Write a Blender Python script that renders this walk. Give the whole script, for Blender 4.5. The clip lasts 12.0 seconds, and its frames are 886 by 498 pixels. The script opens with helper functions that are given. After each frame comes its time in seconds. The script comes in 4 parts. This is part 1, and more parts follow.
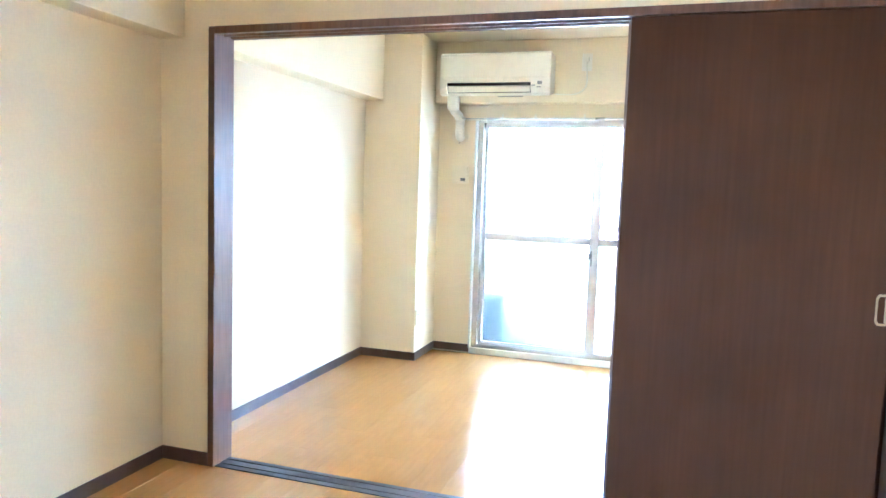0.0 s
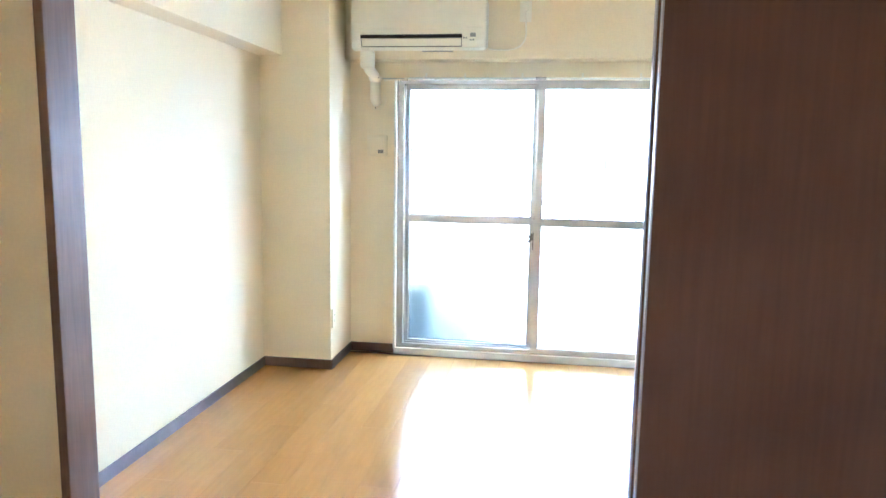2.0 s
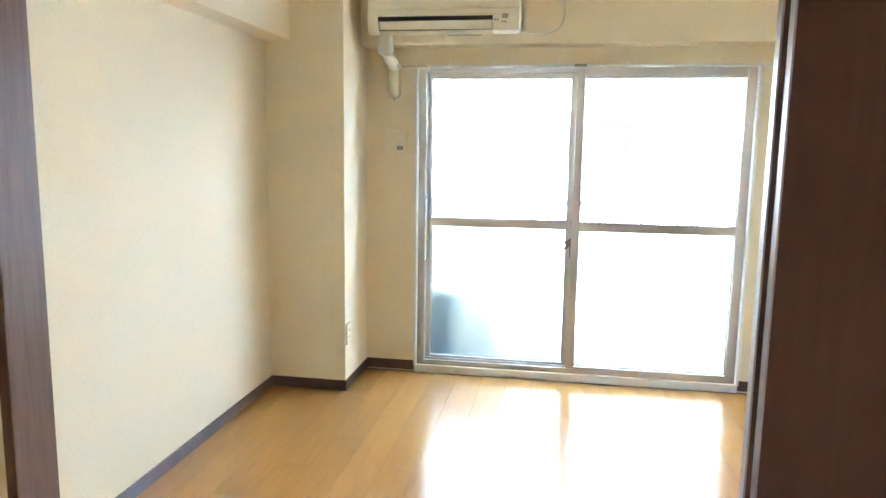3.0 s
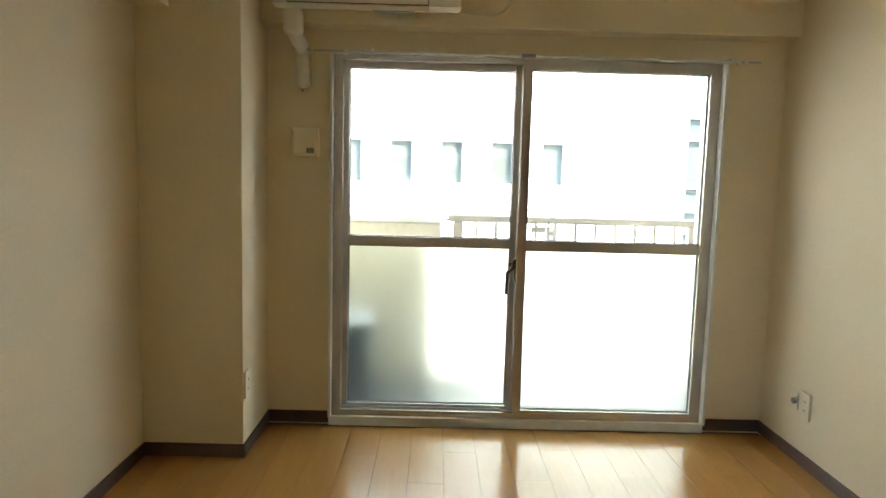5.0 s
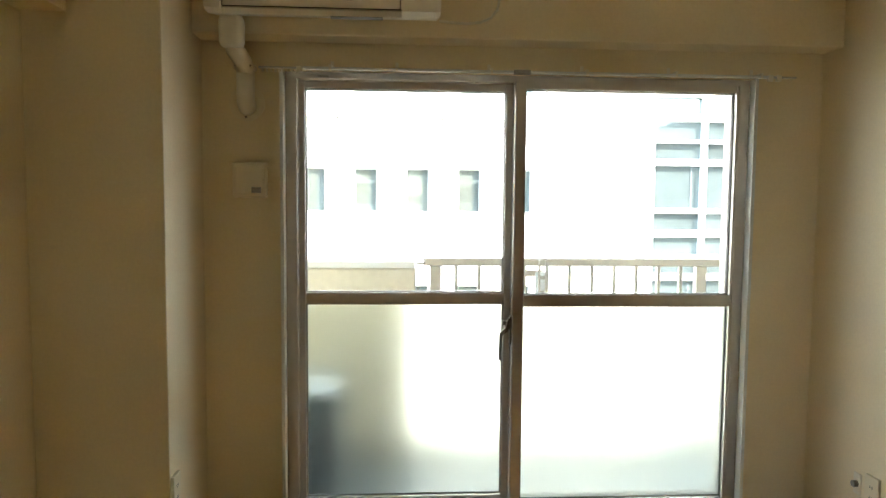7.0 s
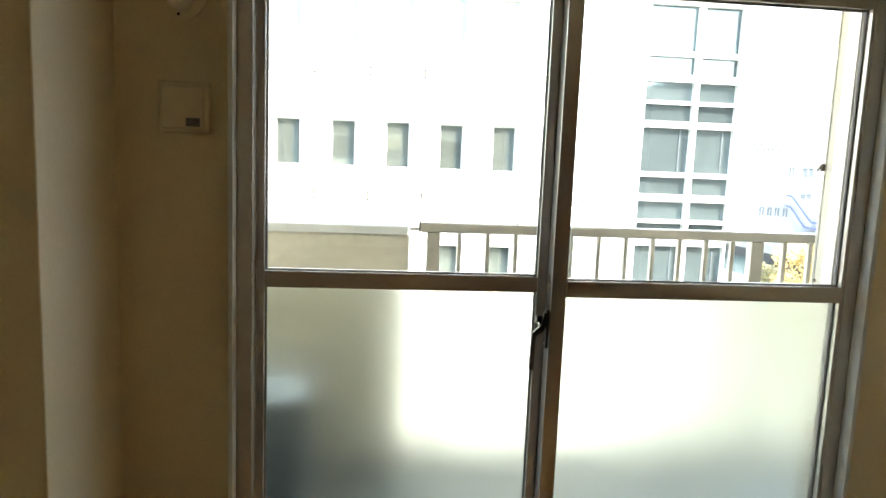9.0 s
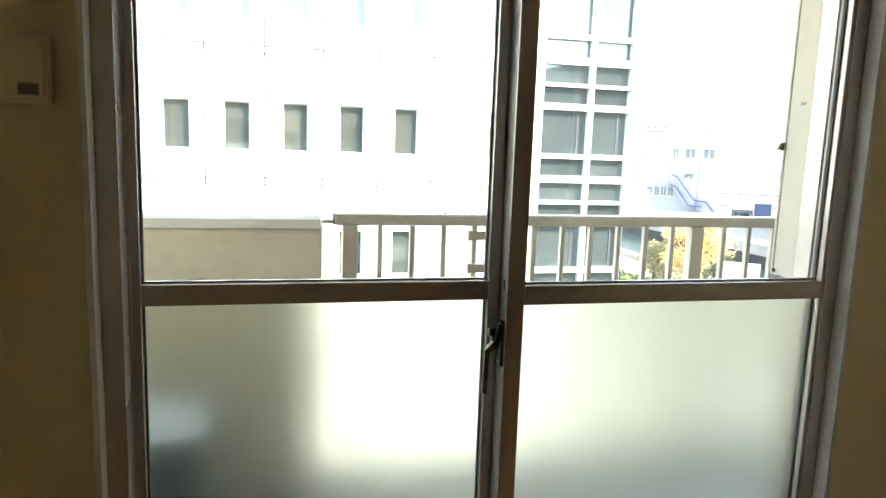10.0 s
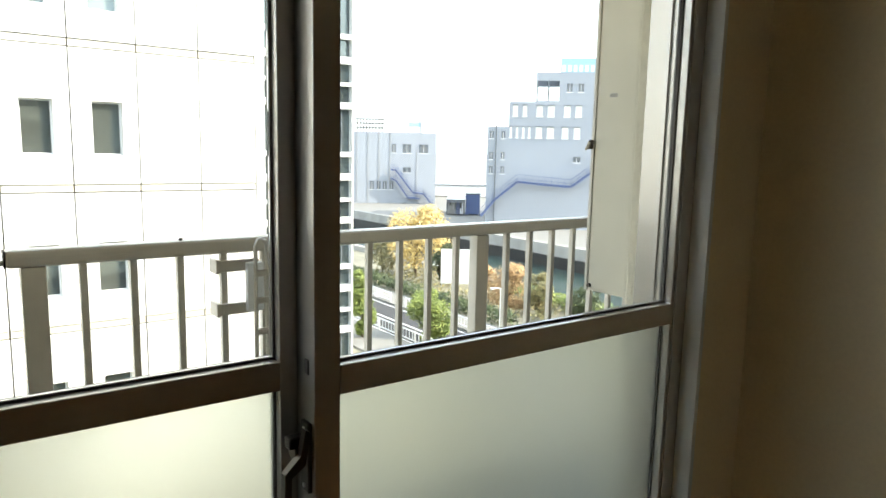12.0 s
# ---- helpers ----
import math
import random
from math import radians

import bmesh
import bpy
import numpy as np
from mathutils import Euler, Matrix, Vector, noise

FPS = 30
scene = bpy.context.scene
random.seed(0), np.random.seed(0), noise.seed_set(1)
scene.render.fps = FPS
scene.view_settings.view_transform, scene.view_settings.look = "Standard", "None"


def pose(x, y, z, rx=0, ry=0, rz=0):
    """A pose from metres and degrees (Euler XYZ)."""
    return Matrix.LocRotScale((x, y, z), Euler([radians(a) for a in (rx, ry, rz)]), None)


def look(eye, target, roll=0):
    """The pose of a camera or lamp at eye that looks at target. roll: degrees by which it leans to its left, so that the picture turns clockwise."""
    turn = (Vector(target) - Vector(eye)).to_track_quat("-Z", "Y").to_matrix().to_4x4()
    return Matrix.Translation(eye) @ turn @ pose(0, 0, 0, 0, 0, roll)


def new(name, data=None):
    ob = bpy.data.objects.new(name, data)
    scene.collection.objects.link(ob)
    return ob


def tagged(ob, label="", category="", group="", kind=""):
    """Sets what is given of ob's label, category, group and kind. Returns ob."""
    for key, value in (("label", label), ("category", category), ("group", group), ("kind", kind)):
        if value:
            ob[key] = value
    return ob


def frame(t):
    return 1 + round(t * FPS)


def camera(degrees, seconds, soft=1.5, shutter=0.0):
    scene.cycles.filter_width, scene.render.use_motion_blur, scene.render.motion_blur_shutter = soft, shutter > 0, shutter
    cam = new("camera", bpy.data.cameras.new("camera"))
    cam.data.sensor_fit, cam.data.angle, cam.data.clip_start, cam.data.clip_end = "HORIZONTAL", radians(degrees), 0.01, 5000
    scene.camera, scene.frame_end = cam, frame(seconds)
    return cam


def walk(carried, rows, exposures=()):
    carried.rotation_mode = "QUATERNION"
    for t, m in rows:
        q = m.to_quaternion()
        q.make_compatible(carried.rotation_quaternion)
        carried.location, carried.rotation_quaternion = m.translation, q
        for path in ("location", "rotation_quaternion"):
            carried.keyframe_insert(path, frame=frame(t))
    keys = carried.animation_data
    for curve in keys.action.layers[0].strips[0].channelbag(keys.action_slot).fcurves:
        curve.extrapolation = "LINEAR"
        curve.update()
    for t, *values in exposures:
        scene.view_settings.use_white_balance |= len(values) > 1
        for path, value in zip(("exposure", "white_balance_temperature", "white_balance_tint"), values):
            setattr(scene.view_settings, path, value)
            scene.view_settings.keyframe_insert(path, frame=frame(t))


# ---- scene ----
cam = camera(65.5, 12.0)
PATH = [
    (0, (-0.064, -0.142, 1.28), (-0.671, 1.755, 1.102), 1.9),
    (0.5, (-0.18, 0.009, 1.25), (-0.632, 1.943, 1.015), 1.6),
    (1, (-0.226, 0.235, 1.252), (-0.805, 2.136, 1.027), 0.4),
    (1.5, (-0.328, 0.382, 1.315), (-0.853, 2.302, 1.078), 1.6),
    (2, (-0.496, 0.56, 1.322), (-0.782, 2.522, 1.055), 1.0),
    (2.5, (-0.564, 0.81, 1.385), (-0.864, 2.763, 1.078), 0.2),
    (3, (-0.645, 0.995, 1.338), (-0.965, 2.95, 1.053), 0.85),
    (3.2, (-0.685, 1.066, 1.336), (-0.985, 3.024, 1.063), 1.5),
    (4.8, (-0.941, 1.591, 1.25), (-0.917, 3.577, 1.017), 1.1),
    (5, (-0.955, 1.657, 1.253), (-0.931, 3.645, 1.035), 1.5),
    (5.5, (-1.028, 1.826, 1.273), (-0.88, 3.817, 1.154), 0.7),
    (6, (-1.035, 1.975, 1.291), (-0.838, 3.963, 1.201), 0.4),
    (6.5, (-0.985, 2.135, 1.315), (-0.839, 4.13, 1.297), -0.0),
    (7, (-1.002, 2.268, 1.311), (-0.88, 4.259, 1.171), 0.5),
    (7.2, (-1.041, 2.34, 1.299), (-0.902, 4.331, 1.17), 0.6),
    (8.8, (-1.046, 2.971, 1.283), (-0.919, 4.95, 1.026), 1.7),
    (9, (-1.067, 3.055, 1.277), (-0.872, 5.028, 1.016), 2.3),
    (9.5, (-1.111, 3.255, 1.277), (-0.692, 5.187, 0.974), 2.8),
    (10, (-1.097, 3.451, 1.265), (-0.621, 5.37, 0.967), 2.0),
    (10.5, (-1.065, 3.594, 1.276), (-0.515, 5.493, 0.973), 2.1),
    (11, (-1.076, 3.766, 1.273), (-0.282, 5.578, 0.979), 1.8),
    (11.5, (-1.082, 3.903, 1.275), (-0.039, 5.583, 0.974), 2.9),
    (12, (-1.003, 4.052, 1.275), (0.174, 5.643, 0.989), 1.3),
]
EXPOSURES = [(0.0, 6.02, 4520, 10), (0.5, 6.02, 4560, 10), (1.0, 6.12, 4560, 10), (1.5, 5.93, 4630, 10), (2.0, 5.6, 4700, 10), (2.5, 5.4, 4850, 10), (3.0, 5.1, 5250, 9), (3.2, 4.85, 5300, 9), (4.8, 3.35, 6650, 7), (5.5, 3.3, 6880, 7), (7.0, 3.1, 6900, 7), (8.8, 2.47, 7000, 7), (10.0, 2.03, 7100, 7), (10.5, 1.75, 7200, 7), (11.0, 1.35, 7200, 7), (12.0, 1.2, 7300, 7)]
walk(cam, [(t, look(eye, target, roll)) for t, eye, target, roll in PATH], EXPOSURES)

# ---- light: hazy bright sky and a low sun from behind the apartment house ----
TO_SUN = Vector((0.55, -0.65, 0.62)).normalized()
world = bpy.data.worlds.new("sky")
scene.world = world
world.use_nodes = True
wn = world.node_tree.nodes
sky = wn.new("ShaderNodeTexSky")
sky.sky_type = "NISHITA"
sky.sun_disc = False
sky.sun_elevation = math.asin(TO_SUN.z)
sky.sun_rotation = math.atan2(TO_SUN.x, TO_SUN.y)
sky.dust_density = 1.0
haze = wn.new("ShaderNodeVectorMath")
haze.operation = "ADD"
haze.inputs[1].default_value = (6.5, 7.5, 8.9)
world.node_tree.links.new(sky.outputs[0], haze.inputs[0])
world.node_tree.links.new(haze.outputs[0], wn["Background"].inputs[0])
wn["Background"].inputs[1].default_value = 0.12
sun = new("sun", bpy.data.lights.new("sun", "SUN"))
sun.data.energy = 3.2
sun.data.angle = radians(0.5)
sun.data.color = (1.0, 0.95, 0.87)
sun.matrix_world = look(TO_SUN * 60, (0, 0, 0))


# ---- materials ----
def material(name, colour, rough=0.5, metal=0.0, vary=0.0, scale=8.0, bump=0.0, bump_scale=200.0, stretch=(1, 1, 1), piece=0.0, coat=0.0, spec=0.5, stain=0.0, stain_scale=1.5):
    """A principled surface with fine variation, larger stains, bump and, where wanted, a tone of its own for each piece."""
    m = bpy.data.materials.new(name)
    m.use_nodes = True
    n, l = m.node_tree.nodes, m.node_tree.links
    b = n["Principled BSDF"]
    b.inputs["Roughness"].default_value = rough
    b.inputs["Metallic"].default_value = metal
    b.inputs["Coat Weight"].default_value = coat
    b.inputs["Coat Roughness"].default_value = 0.12
    b.inputs["Specular IOR Level"].default_value = spec
    coords = n.new("ShaderNodeTexCoord")
    mapping = n.new("ShaderNodeMapping")
    mapping.inputs["Scale"].default_value = stretch
    l.new(coords.outputs["Object"], mapping.inputs["Vector"])
    last = n.new("ShaderNodeRGB")
    last.outputs[0].default_value = (*colour, 1)
    last = last.outputs[0]

    def toned(last, factor, low, high):
        span = n.new("ShaderNodeMapRange")
        span.inputs["From Min"].default_value, span.inputs["From Max"].default_value = 0.3, 0.7
        span.inputs["To Min"].default_value, span.inputs["To Max"].default_value = low, high
        l.new(factor, span.inputs["Value"])
        mix = n.new("ShaderNodeVectorMath")
        mix.operation = "SCALE"
        l.new(last, mix.inputs[0])
        l.new(span.outputs[0], mix.inputs["Scale"])
        return mix.outputs[0]

    if vary:
        grain = n.new("ShaderNodeTexNoise")
        grain.inputs["Scale"].default_value, grain.inputs["Detail"].default_value = scale, 5
        l.new(mapping.outputs[0], grain.inputs["Vector"])
        last = toned(last, grain.outputs["Fac"], 1 - vary, 1 + vary)
    if stain:
        blot = n.new("ShaderNodeTexNoise")
        blot.inputs["Scale"].default_value, blot.inputs["Detail"].default_value = stain_scale, 3
        l.new(coords.outputs["Object"], blot.inputs["Vector"])
        last = toned(last, blot.outputs["Fac"], 1 - stain, 1 + stain * 0.6)
        rr = n.new("ShaderNodeMapRange")
        rr.inputs["To Min"].default_value, rr.inputs["To Max"].default_value = max(0.02, rough * 0.85), min(1, rough * 1.15)
        l.new(blot.outputs["Fac"], rr.inputs["Value"])
        l.new(rr.outputs[0], b.inputs["Roughness"])
    if piece:
        own = n.new("ShaderNodeObjectInfo")
        span = n.new("ShaderNodeMapRange")
        span.inputs["To Min"].default_value, span.inputs["To Max"].default_value = 1 - piece, 1 + piece
        l.new(own.outputs["Random"], span.inputs["Value"])
        mix = n.new("ShaderNodeVectorMath")
        mix.operation = "SCALE"
        l.new(last, mix.inputs[0])
        l.new(span.outputs[0], mix.inputs["Scale"])
        last = mix.outputs[0]
        shift = n.new("ShaderNodeVectorMath")
        shift.operation = "SCALE"
        shift.inputs[0].default_value = (13.0, 37.0, 5.0)
        l.new(own.outputs["Random"], shift.inputs["Scale"])
        l.new(shift.outputs[0], mapping.inputs["Location"])
    l.new(last, b.inputs["Base Color"])
    if bump:
        fine = n.new("ShaderNodeTexNoise")
        fine.inputs["Scale"].default_value, fine.inputs["Detail"].default_value = bump_scale, 3
        l.new(mapping.outputs[0], fine.inputs["Vector"])
        bp = n.new("ShaderNodeBump")
        bp.inputs["Strength"].default_value, bp.inputs["Distance"].default_value = bump, 0.002
        l.new(fine.outputs["Fac"], bp.inputs["Height"])
        l.new(bp.outputs[0], b.inputs["Normal"])
    return m


def glass(name, rough, tint=(1, 1, 1), ior=1.45, bump=0.0):
    m = bpy.data.materials.new(name)
    m.use_nodes = True
    n, l = m.node_tree.nodes, m.node_tree.links
    b = n["Principled BSDF"]
    b.inputs["Base Color"].default_value = (*tint, 1)
    b.inputs["Roughness"].default_value = rough
    b.inputs["Transmission Weight"].default_value = 1.0
    b.inputs["IOR"].default_value = ior
    if bump:
        fine = n.new("ShaderNodeTexNoise")
        fine.inputs["Scale"].default_value, fine.inputs["Detail"].default_value = 70, 6
        bp = n.new("ShaderNodeBump")
        bp.inputs["Strength"].default_value, bp.inputs["Distance"].default_value = bump, 0.001
        l.new(fine.outputs["Fac"], bp.inputs["Height"])
        l.new(bp.outputs[0], b.inputs["Normal"])
    return m


WALLPAPER = material("cream_wallpaper", (0.89, 0.775, 0.56), 0.75, vary=0.025, scale=90, bump=0.35, bump_scale=420, stain=0.025, stain_scale=0.9, spec=0.25)
CEILING = material("cream_ceiling_paper", (0.89, 0.785, 0.575), 0.8, vary=0.02, scale=80, bump=0.3, bump_scale=380, stain=0.02, spec=0.2)
FLOOR_WOOD = material("honey_laminate", (0.48, 0.245, 0.073), 0.19, vary=0.045, scale=10, stretch=(5, 0.5, 1), bump=0.015, bump_scale=30, piece=0.035, spec=0.5, stain=0.05, stain_scale=2.5)
SUBFLOOR = material("floor_joint", (0.16, 0.09, 0.04), 0.8, vary=0.2)
DOOR_WOOD = material("dark_brown_woodgrain", (0.082, 0.037, 0.0172), 0.48, vary=0.085, scale=7, stretch=(9, 9, 0.35), bump=0.04, bump_scale=40, stain=0.2, stain_scale=2.2, spec=0.12)
TRIM_WOOD = material("dark_brown_frame", (0.155, 0.082, 0.050), 0.48, vary=0.2, scale=9, stretch=(8, 8, 0.5), spec=0.35)
# Window light on the door edges is put into this paler brown.
DOOR_EDGE = material("window_lit_edge_strip", (0.27, 0.21, 0.18), 0.38, vary=0.08, scale=9, stretch=(8, 8, 0.5), spec=0.4)
BASEBOARD = material("dark_vinyl_baseboard", (0.115, 0.066, 0.048), 0.36, vary=0.15, scale=12, stain=0.1)
TRACK = material("grey_floor_track", (0.055, 0.045, 0.04), 0.4, vary=0.15, scale=30)
ALUMINIUM = material("silver_grey_aluminium", (0.575, 0.55, 0.515), 0.24, metal=0.55, vary=0.03, scale=60, stain=0.05, stain_scale=5)
ALU_SILVER = material("silver_aluminium", (0.52, 0.52, 0.51), 0.35, metal=0.7, vary=0.06, scale=25)
WHITE_TRIM = material("white_window_casing", (0.80, 0.81, 0.78), 0.4, vary=0.03, scale=20, stain=0.05, stain_scale=5)
PLASTIC = material("cream_white_plastic", (0.88, 0.825, 0.69), 0.38, vary=0.015, scale=30, stain=0.02)
VENT_PLASTIC = material("aged_cream_plastic", (0.87, 0.775, 0.58), 0.55, vary=0.015, scale=30, stain=0.02)
PLASTIC_GREY = material("grey_plastic", (0.28, 0.27, 0.25), 0.45, vary=0.06)
BLACK = material("black_slot", (0.012, 0.011, 0.011), 0.5, vary=0.1)
PRINT = material("grey_print", (0.10, 0.095, 0.09), 0.6, vary=0.1)
DARK_METAL = material("dark_lock_metal", (0.07, 0.06, 0.055), 0.3, metal=0.7, vary=0.15, scale=60)
CHROME = material("brushed_steel_pull", (0.60, 0.56, 0.50), 0.24, metal=0.9, vary=0.08, scale=50)
GASKET = material("grey_rubber_gasket", (0.16, 0.155, 0.145), 0.6, vary=0.1)
CLEAR = glass("clear_glass", 0.0, (0.98, 0.99, 0.985))
FROSTED = glass("frosted_glass", 0.33, (0.735, 0.775, 0.70), bump=0.3)
RAIL_PAINT = material("beige_painted_aluminium", (0.54, 0.515, 0.455), 0.24, coat=0.4, vary=0.05, scale=30, stain=0.08, stain_scale=4)
PARAPET = material("beige_rendered_concrete", (0.72, 0.69, 0.595), 0.8, vary=0.06, scale=25, bump=0.4, bump_scale=150, stain=0.1, stain_scale=2)
PARAPET_CAP = material("pale_coping", (0.80, 0.83, 0.85), 0.5, vary=0.05, stain=0.08)
SLAB = material("grey_balcony_floor", (0.12, 0.138, 0.142), 0.19, vary=0.12, scale=30, bump=0.3, stain=0.15)
PANEL_BOARD = material("ivory_board", (0.62, 0.59, 0.49), 0.6, vary=0.04, scale=15, stain=0.08, stain_scale=2.5)
ROUGHCAST = material("ivory_roughcast", (0.60, 0.56, 0.45), 0.9, vary=0.1, scale=60, bump=1.0, bump_scale=90, stain=0.12, stain_scale=3)
# Near-black body and paler lid: side shade and top light put into colour.
UNIT = material("shade_dark_sheet_metal", (0.045, 0.062, 0.078), 0.5, vary=0.05, stain=0.06)
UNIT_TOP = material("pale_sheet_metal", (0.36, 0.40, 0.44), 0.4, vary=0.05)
OFFICE_PANEL = material("white_facade_panel", (0.80, 0.80, 0.78), 0.55, vary=0.03, scale=3, piece=0.02, stain=0.04, stain_scale=0.3)
BAY_GLASS = material("dark_bay_glass", (0.16, 0.20, 0.205), 0.05, metal=0.6, vary=0.12, scale=1.2, piece=0.25, spec=0.7)
OFFICE_BAND = material("beige_facade_band", (0.60, 0.57, 0.49), 0.6, vary=0.04, scale=3, piece=0.03)
OFFICE_JOINT = material("grey_joint", (0.14, 0.135, 0.12), 0.8, vary=0.1)
OFFICE_FRAME = material("white_window_frame", (0.72, 0.73, 0.72), 0.45, vary=0.04)
OFFICE_GLASS = material("dark_reflecting_glass", (0.20, 0.225, 0.205), 0.05, metal=0.65, vary=0.10, scale=1.2, piece=0.2, spec=0.9)
APARTMENT = material("apartment_tile", (0.17, 0.155, 0.135), 0.7, vary=0.08, scale=6, stain=0.08, stain_scale=0.4)
FAR_WALL = material("pale_blue_grey_cladding", (0.345, 0.375, 0.415), 0.7, vary=0.03, scale=0.6, stain=0.05, stain_scale=0.1)
FAR_WHITE = material("white_rendered_wall", (0.75, 0.76, 0.77), 0.7, vary=0.03, scale=0.5)
FAR_GLASS = material("grey_far_glass", (0.15, 0.17, 0.185), 0.2, vary=0.1)
FAR_BLIND = material("pale_window_blind", (0.74, 0.73, 0.68), 0.6, vary=0.08, scale=0.8, piece=0.08)
STAIR_BLUE = material("blue_painted_steel", (0.085, 0.125, 0.25), 0.5, vary=0.1)
SIGN_BLUE = material("sky_blue_sign", (0.30, 0.50, 0.58), 0.5, vary=0.03)
ASPHALT = material("asphalt", (0.06, 0.06, 0.062), 0.85, vary=0.15, scale=6, bump=0.3, bump_scale=60, stain=0.15, stain_scale=0.3)
GROUND = material("park_ground", (0.27, 0.255, 0.19), 0.95, vary=0.25, scale=1.5, stain=0.25, stain_scale=0.15)
PAVING = material("pale_paving", (0.25, 0.245, 0.225), 0.85, vary=0.1, scale=3, stain=0.1)
LINE_PAINT = material("white_road_paint", (0.75, 0.75, 0.73), 0.7, vary=0.1, scale=10)
WATER = material("green_canal_water", (0.035, 0.065, 0.06), 0.12, vary=0.15, scale=0.3, bump=0.5, bump_scale=2.0)
QUAY = material("weathered_quay_concrete", (0.36, 0.35, 0.32), 0.9, vary=0.12, scale=1.5, stain=0.2, stain_scale=0.5)
GUARD = material("white_painted_guard", (0.72, 0.73, 0.72), 0.5, vary=0.05)
BARK = material("bark", (0.09, 0.065, 0.045), 0.95, vary=0.3, scale=10, bump=0.3, bump_scale=40)


def leaf_material(name, a, b):
    m = bpy.data.materials.new(name)
    m.use_nodes = True
    n, l = m.node_tree.nodes, m.node_tree.links
    p = n["Principled BSDF"]
    geo = n.new("ShaderNodeNewGeometry")
    ramp = n.new("ShaderNodeValToRGB")
    ramp.color_ramp.elements[0].color = (*a, 1)
    ramp.color_ramp.elements[1].color = (*b, 1)
    l.new(geo.outputs["Random Per Island"], ramp.inputs[0])
    l.new(ramp.outputs[0], p.inputs["Base Color"])
    p.inputs["Roughness"].default_value = 0.6
    return m


LEAF_YELLOW = leaf_material("yellow_autumn_leaves", (0.46, 0.33, 0.10), (0.78, 0.62, 0.28))
LEAF_GREEN = leaf_material("green_leaves", (0.07, 0.12, 0.03), (0.34, 0.40, 0.10))
LEAF_OLIVE = leaf_material("olive_leaves", (0.11, 0.11, 0.045), (0.40, 0.34, 0.14))
LEAF_ORANGE = leaf_material("orange_autumn_leaves", (0.34, 0.20, 0.09), (0.62, 0.44, 0.22))
LEAF_DARK = leaf_material("dark_hedge_leaves", (0.03, 0.05, 0.018), (0.08, 0.11, 0.035))


# ---- building helpers ----
ORIGIN = {}


def box(bm, x0, x1, y0, y1, z0, z1, bevel=0.0):
    geo = bmesh.ops.create_cube(bm, size=1.0, matrix=Matrix.Translation(((x0 + x1) / 2, (y0 + y1) / 2, (z0 + z1) / 2)) @ Matrix.Diagonal((x1 - x0, y1 - y0, z1 - z0, 1)))
    if bevel:
        edges = list({e for v in geo["verts"] for e in v.link_edges})
        bmesh.ops.bevel(bm, geom=edges, offset=bevel, segments=2, affect="EDGES", profile=0.5)
    return bm


def slab(*args, bevel=0.0):
    return box(bmesh.new(), *args, bevel=bevel)


def bar(bm, a, b, radius, sides=8, radius_b=None):
    a, b = Vector(a), Vector(b)
    d = b - a
    m = Matrix.Translation((a + b) / 2) @ d.to_track_quat("Z", "Y").to_matrix().to_4x4()
    bmesh.ops.create_cone(bm, cap_ends=True, segments=sides, radius1=radius, radius2=radius if radius_b is None else radius_b, depth=d.length, matrix=m)
    return bm


def beam(bm, a, b, w, h):
    """A square bar from a to b, w wide and h high."""
    a, b = Vector(a), Vector(b)
    d = b - a
    m = Matrix.Translation((a + b) / 2) @ d.to_track_quat("Y", "Z").to_matrix().to_4x4() @ Matrix.Diagonal((w, d.length, h, 1))
    bmesh.ops.create_cube(bm, size=1.0, matrix=m)
    return bm


def profile(bm, points, axis, lo, hi):
    """Extrudes a closed outline of (a, b) along an axis; for x the outline is (y, z), for y (x, z), for z (x, y)."""
    def at(p, s):
        return {"x": (s, p[0], p[1]), "y": (p[0], s, p[1]), "z": (p[0], p[1], s)}[axis]
    first = [bm.verts.new(at(p, lo)) for p in points]
    second = [bm.verts.new(at(p, hi)) for p in points]
    k = len(points)
    faces = [bm.faces.new(first), bm.faces.new(second[::-1])]
    for i in range(k):
        faces.append(bm.faces.new((first[i], second[i], second[(i + 1) % k], first[(i + 1) % k])))
    bmesh.ops.recalc_face_normals(bm, faces=faces)
    return bm


def tube(bm, pts, r, k=8):
    """A round tube swept through the points, closed at both ends."""
    pts = [Vector(p) for p in pts]
    rings, side = [], None
    for i, p in enumerate(pts):
        t = (pts[min(i + 1, len(pts) - 1)] - pts[max(i - 1, 0)]).normalized()
        u = t.orthogonal() if side is None else side - t * side.dot(t)
        if u.length < 1e-5:
            u = t.orthogonal()
        side = u.normalized()
        w = t.cross(side)
        rings.append([bm.verts.new(p + side * r * math.cos(2 * math.pi * j / k) + w * r * math.sin(2 * math.pi * j / k)) for j in range(k)])
    for a, c in zip(rings, rings[1:]):
        for j in range(k):
            bm.faces.new((a[j], a[(j + 1) % k], c[(j + 1) % k], c[j]))
    bm.faces.new(rings[0][::-1])
    bm.faces.new(rings[-1])
    return bm


def thing(name, at, label, category, group="", kind=""):
    ob = new(name)
    ob.empty_display_size = 0.1
    ob.location = at
    ORIGIN[ob] = Vector(at)
    return tagged(ob, label, category, group, kind)


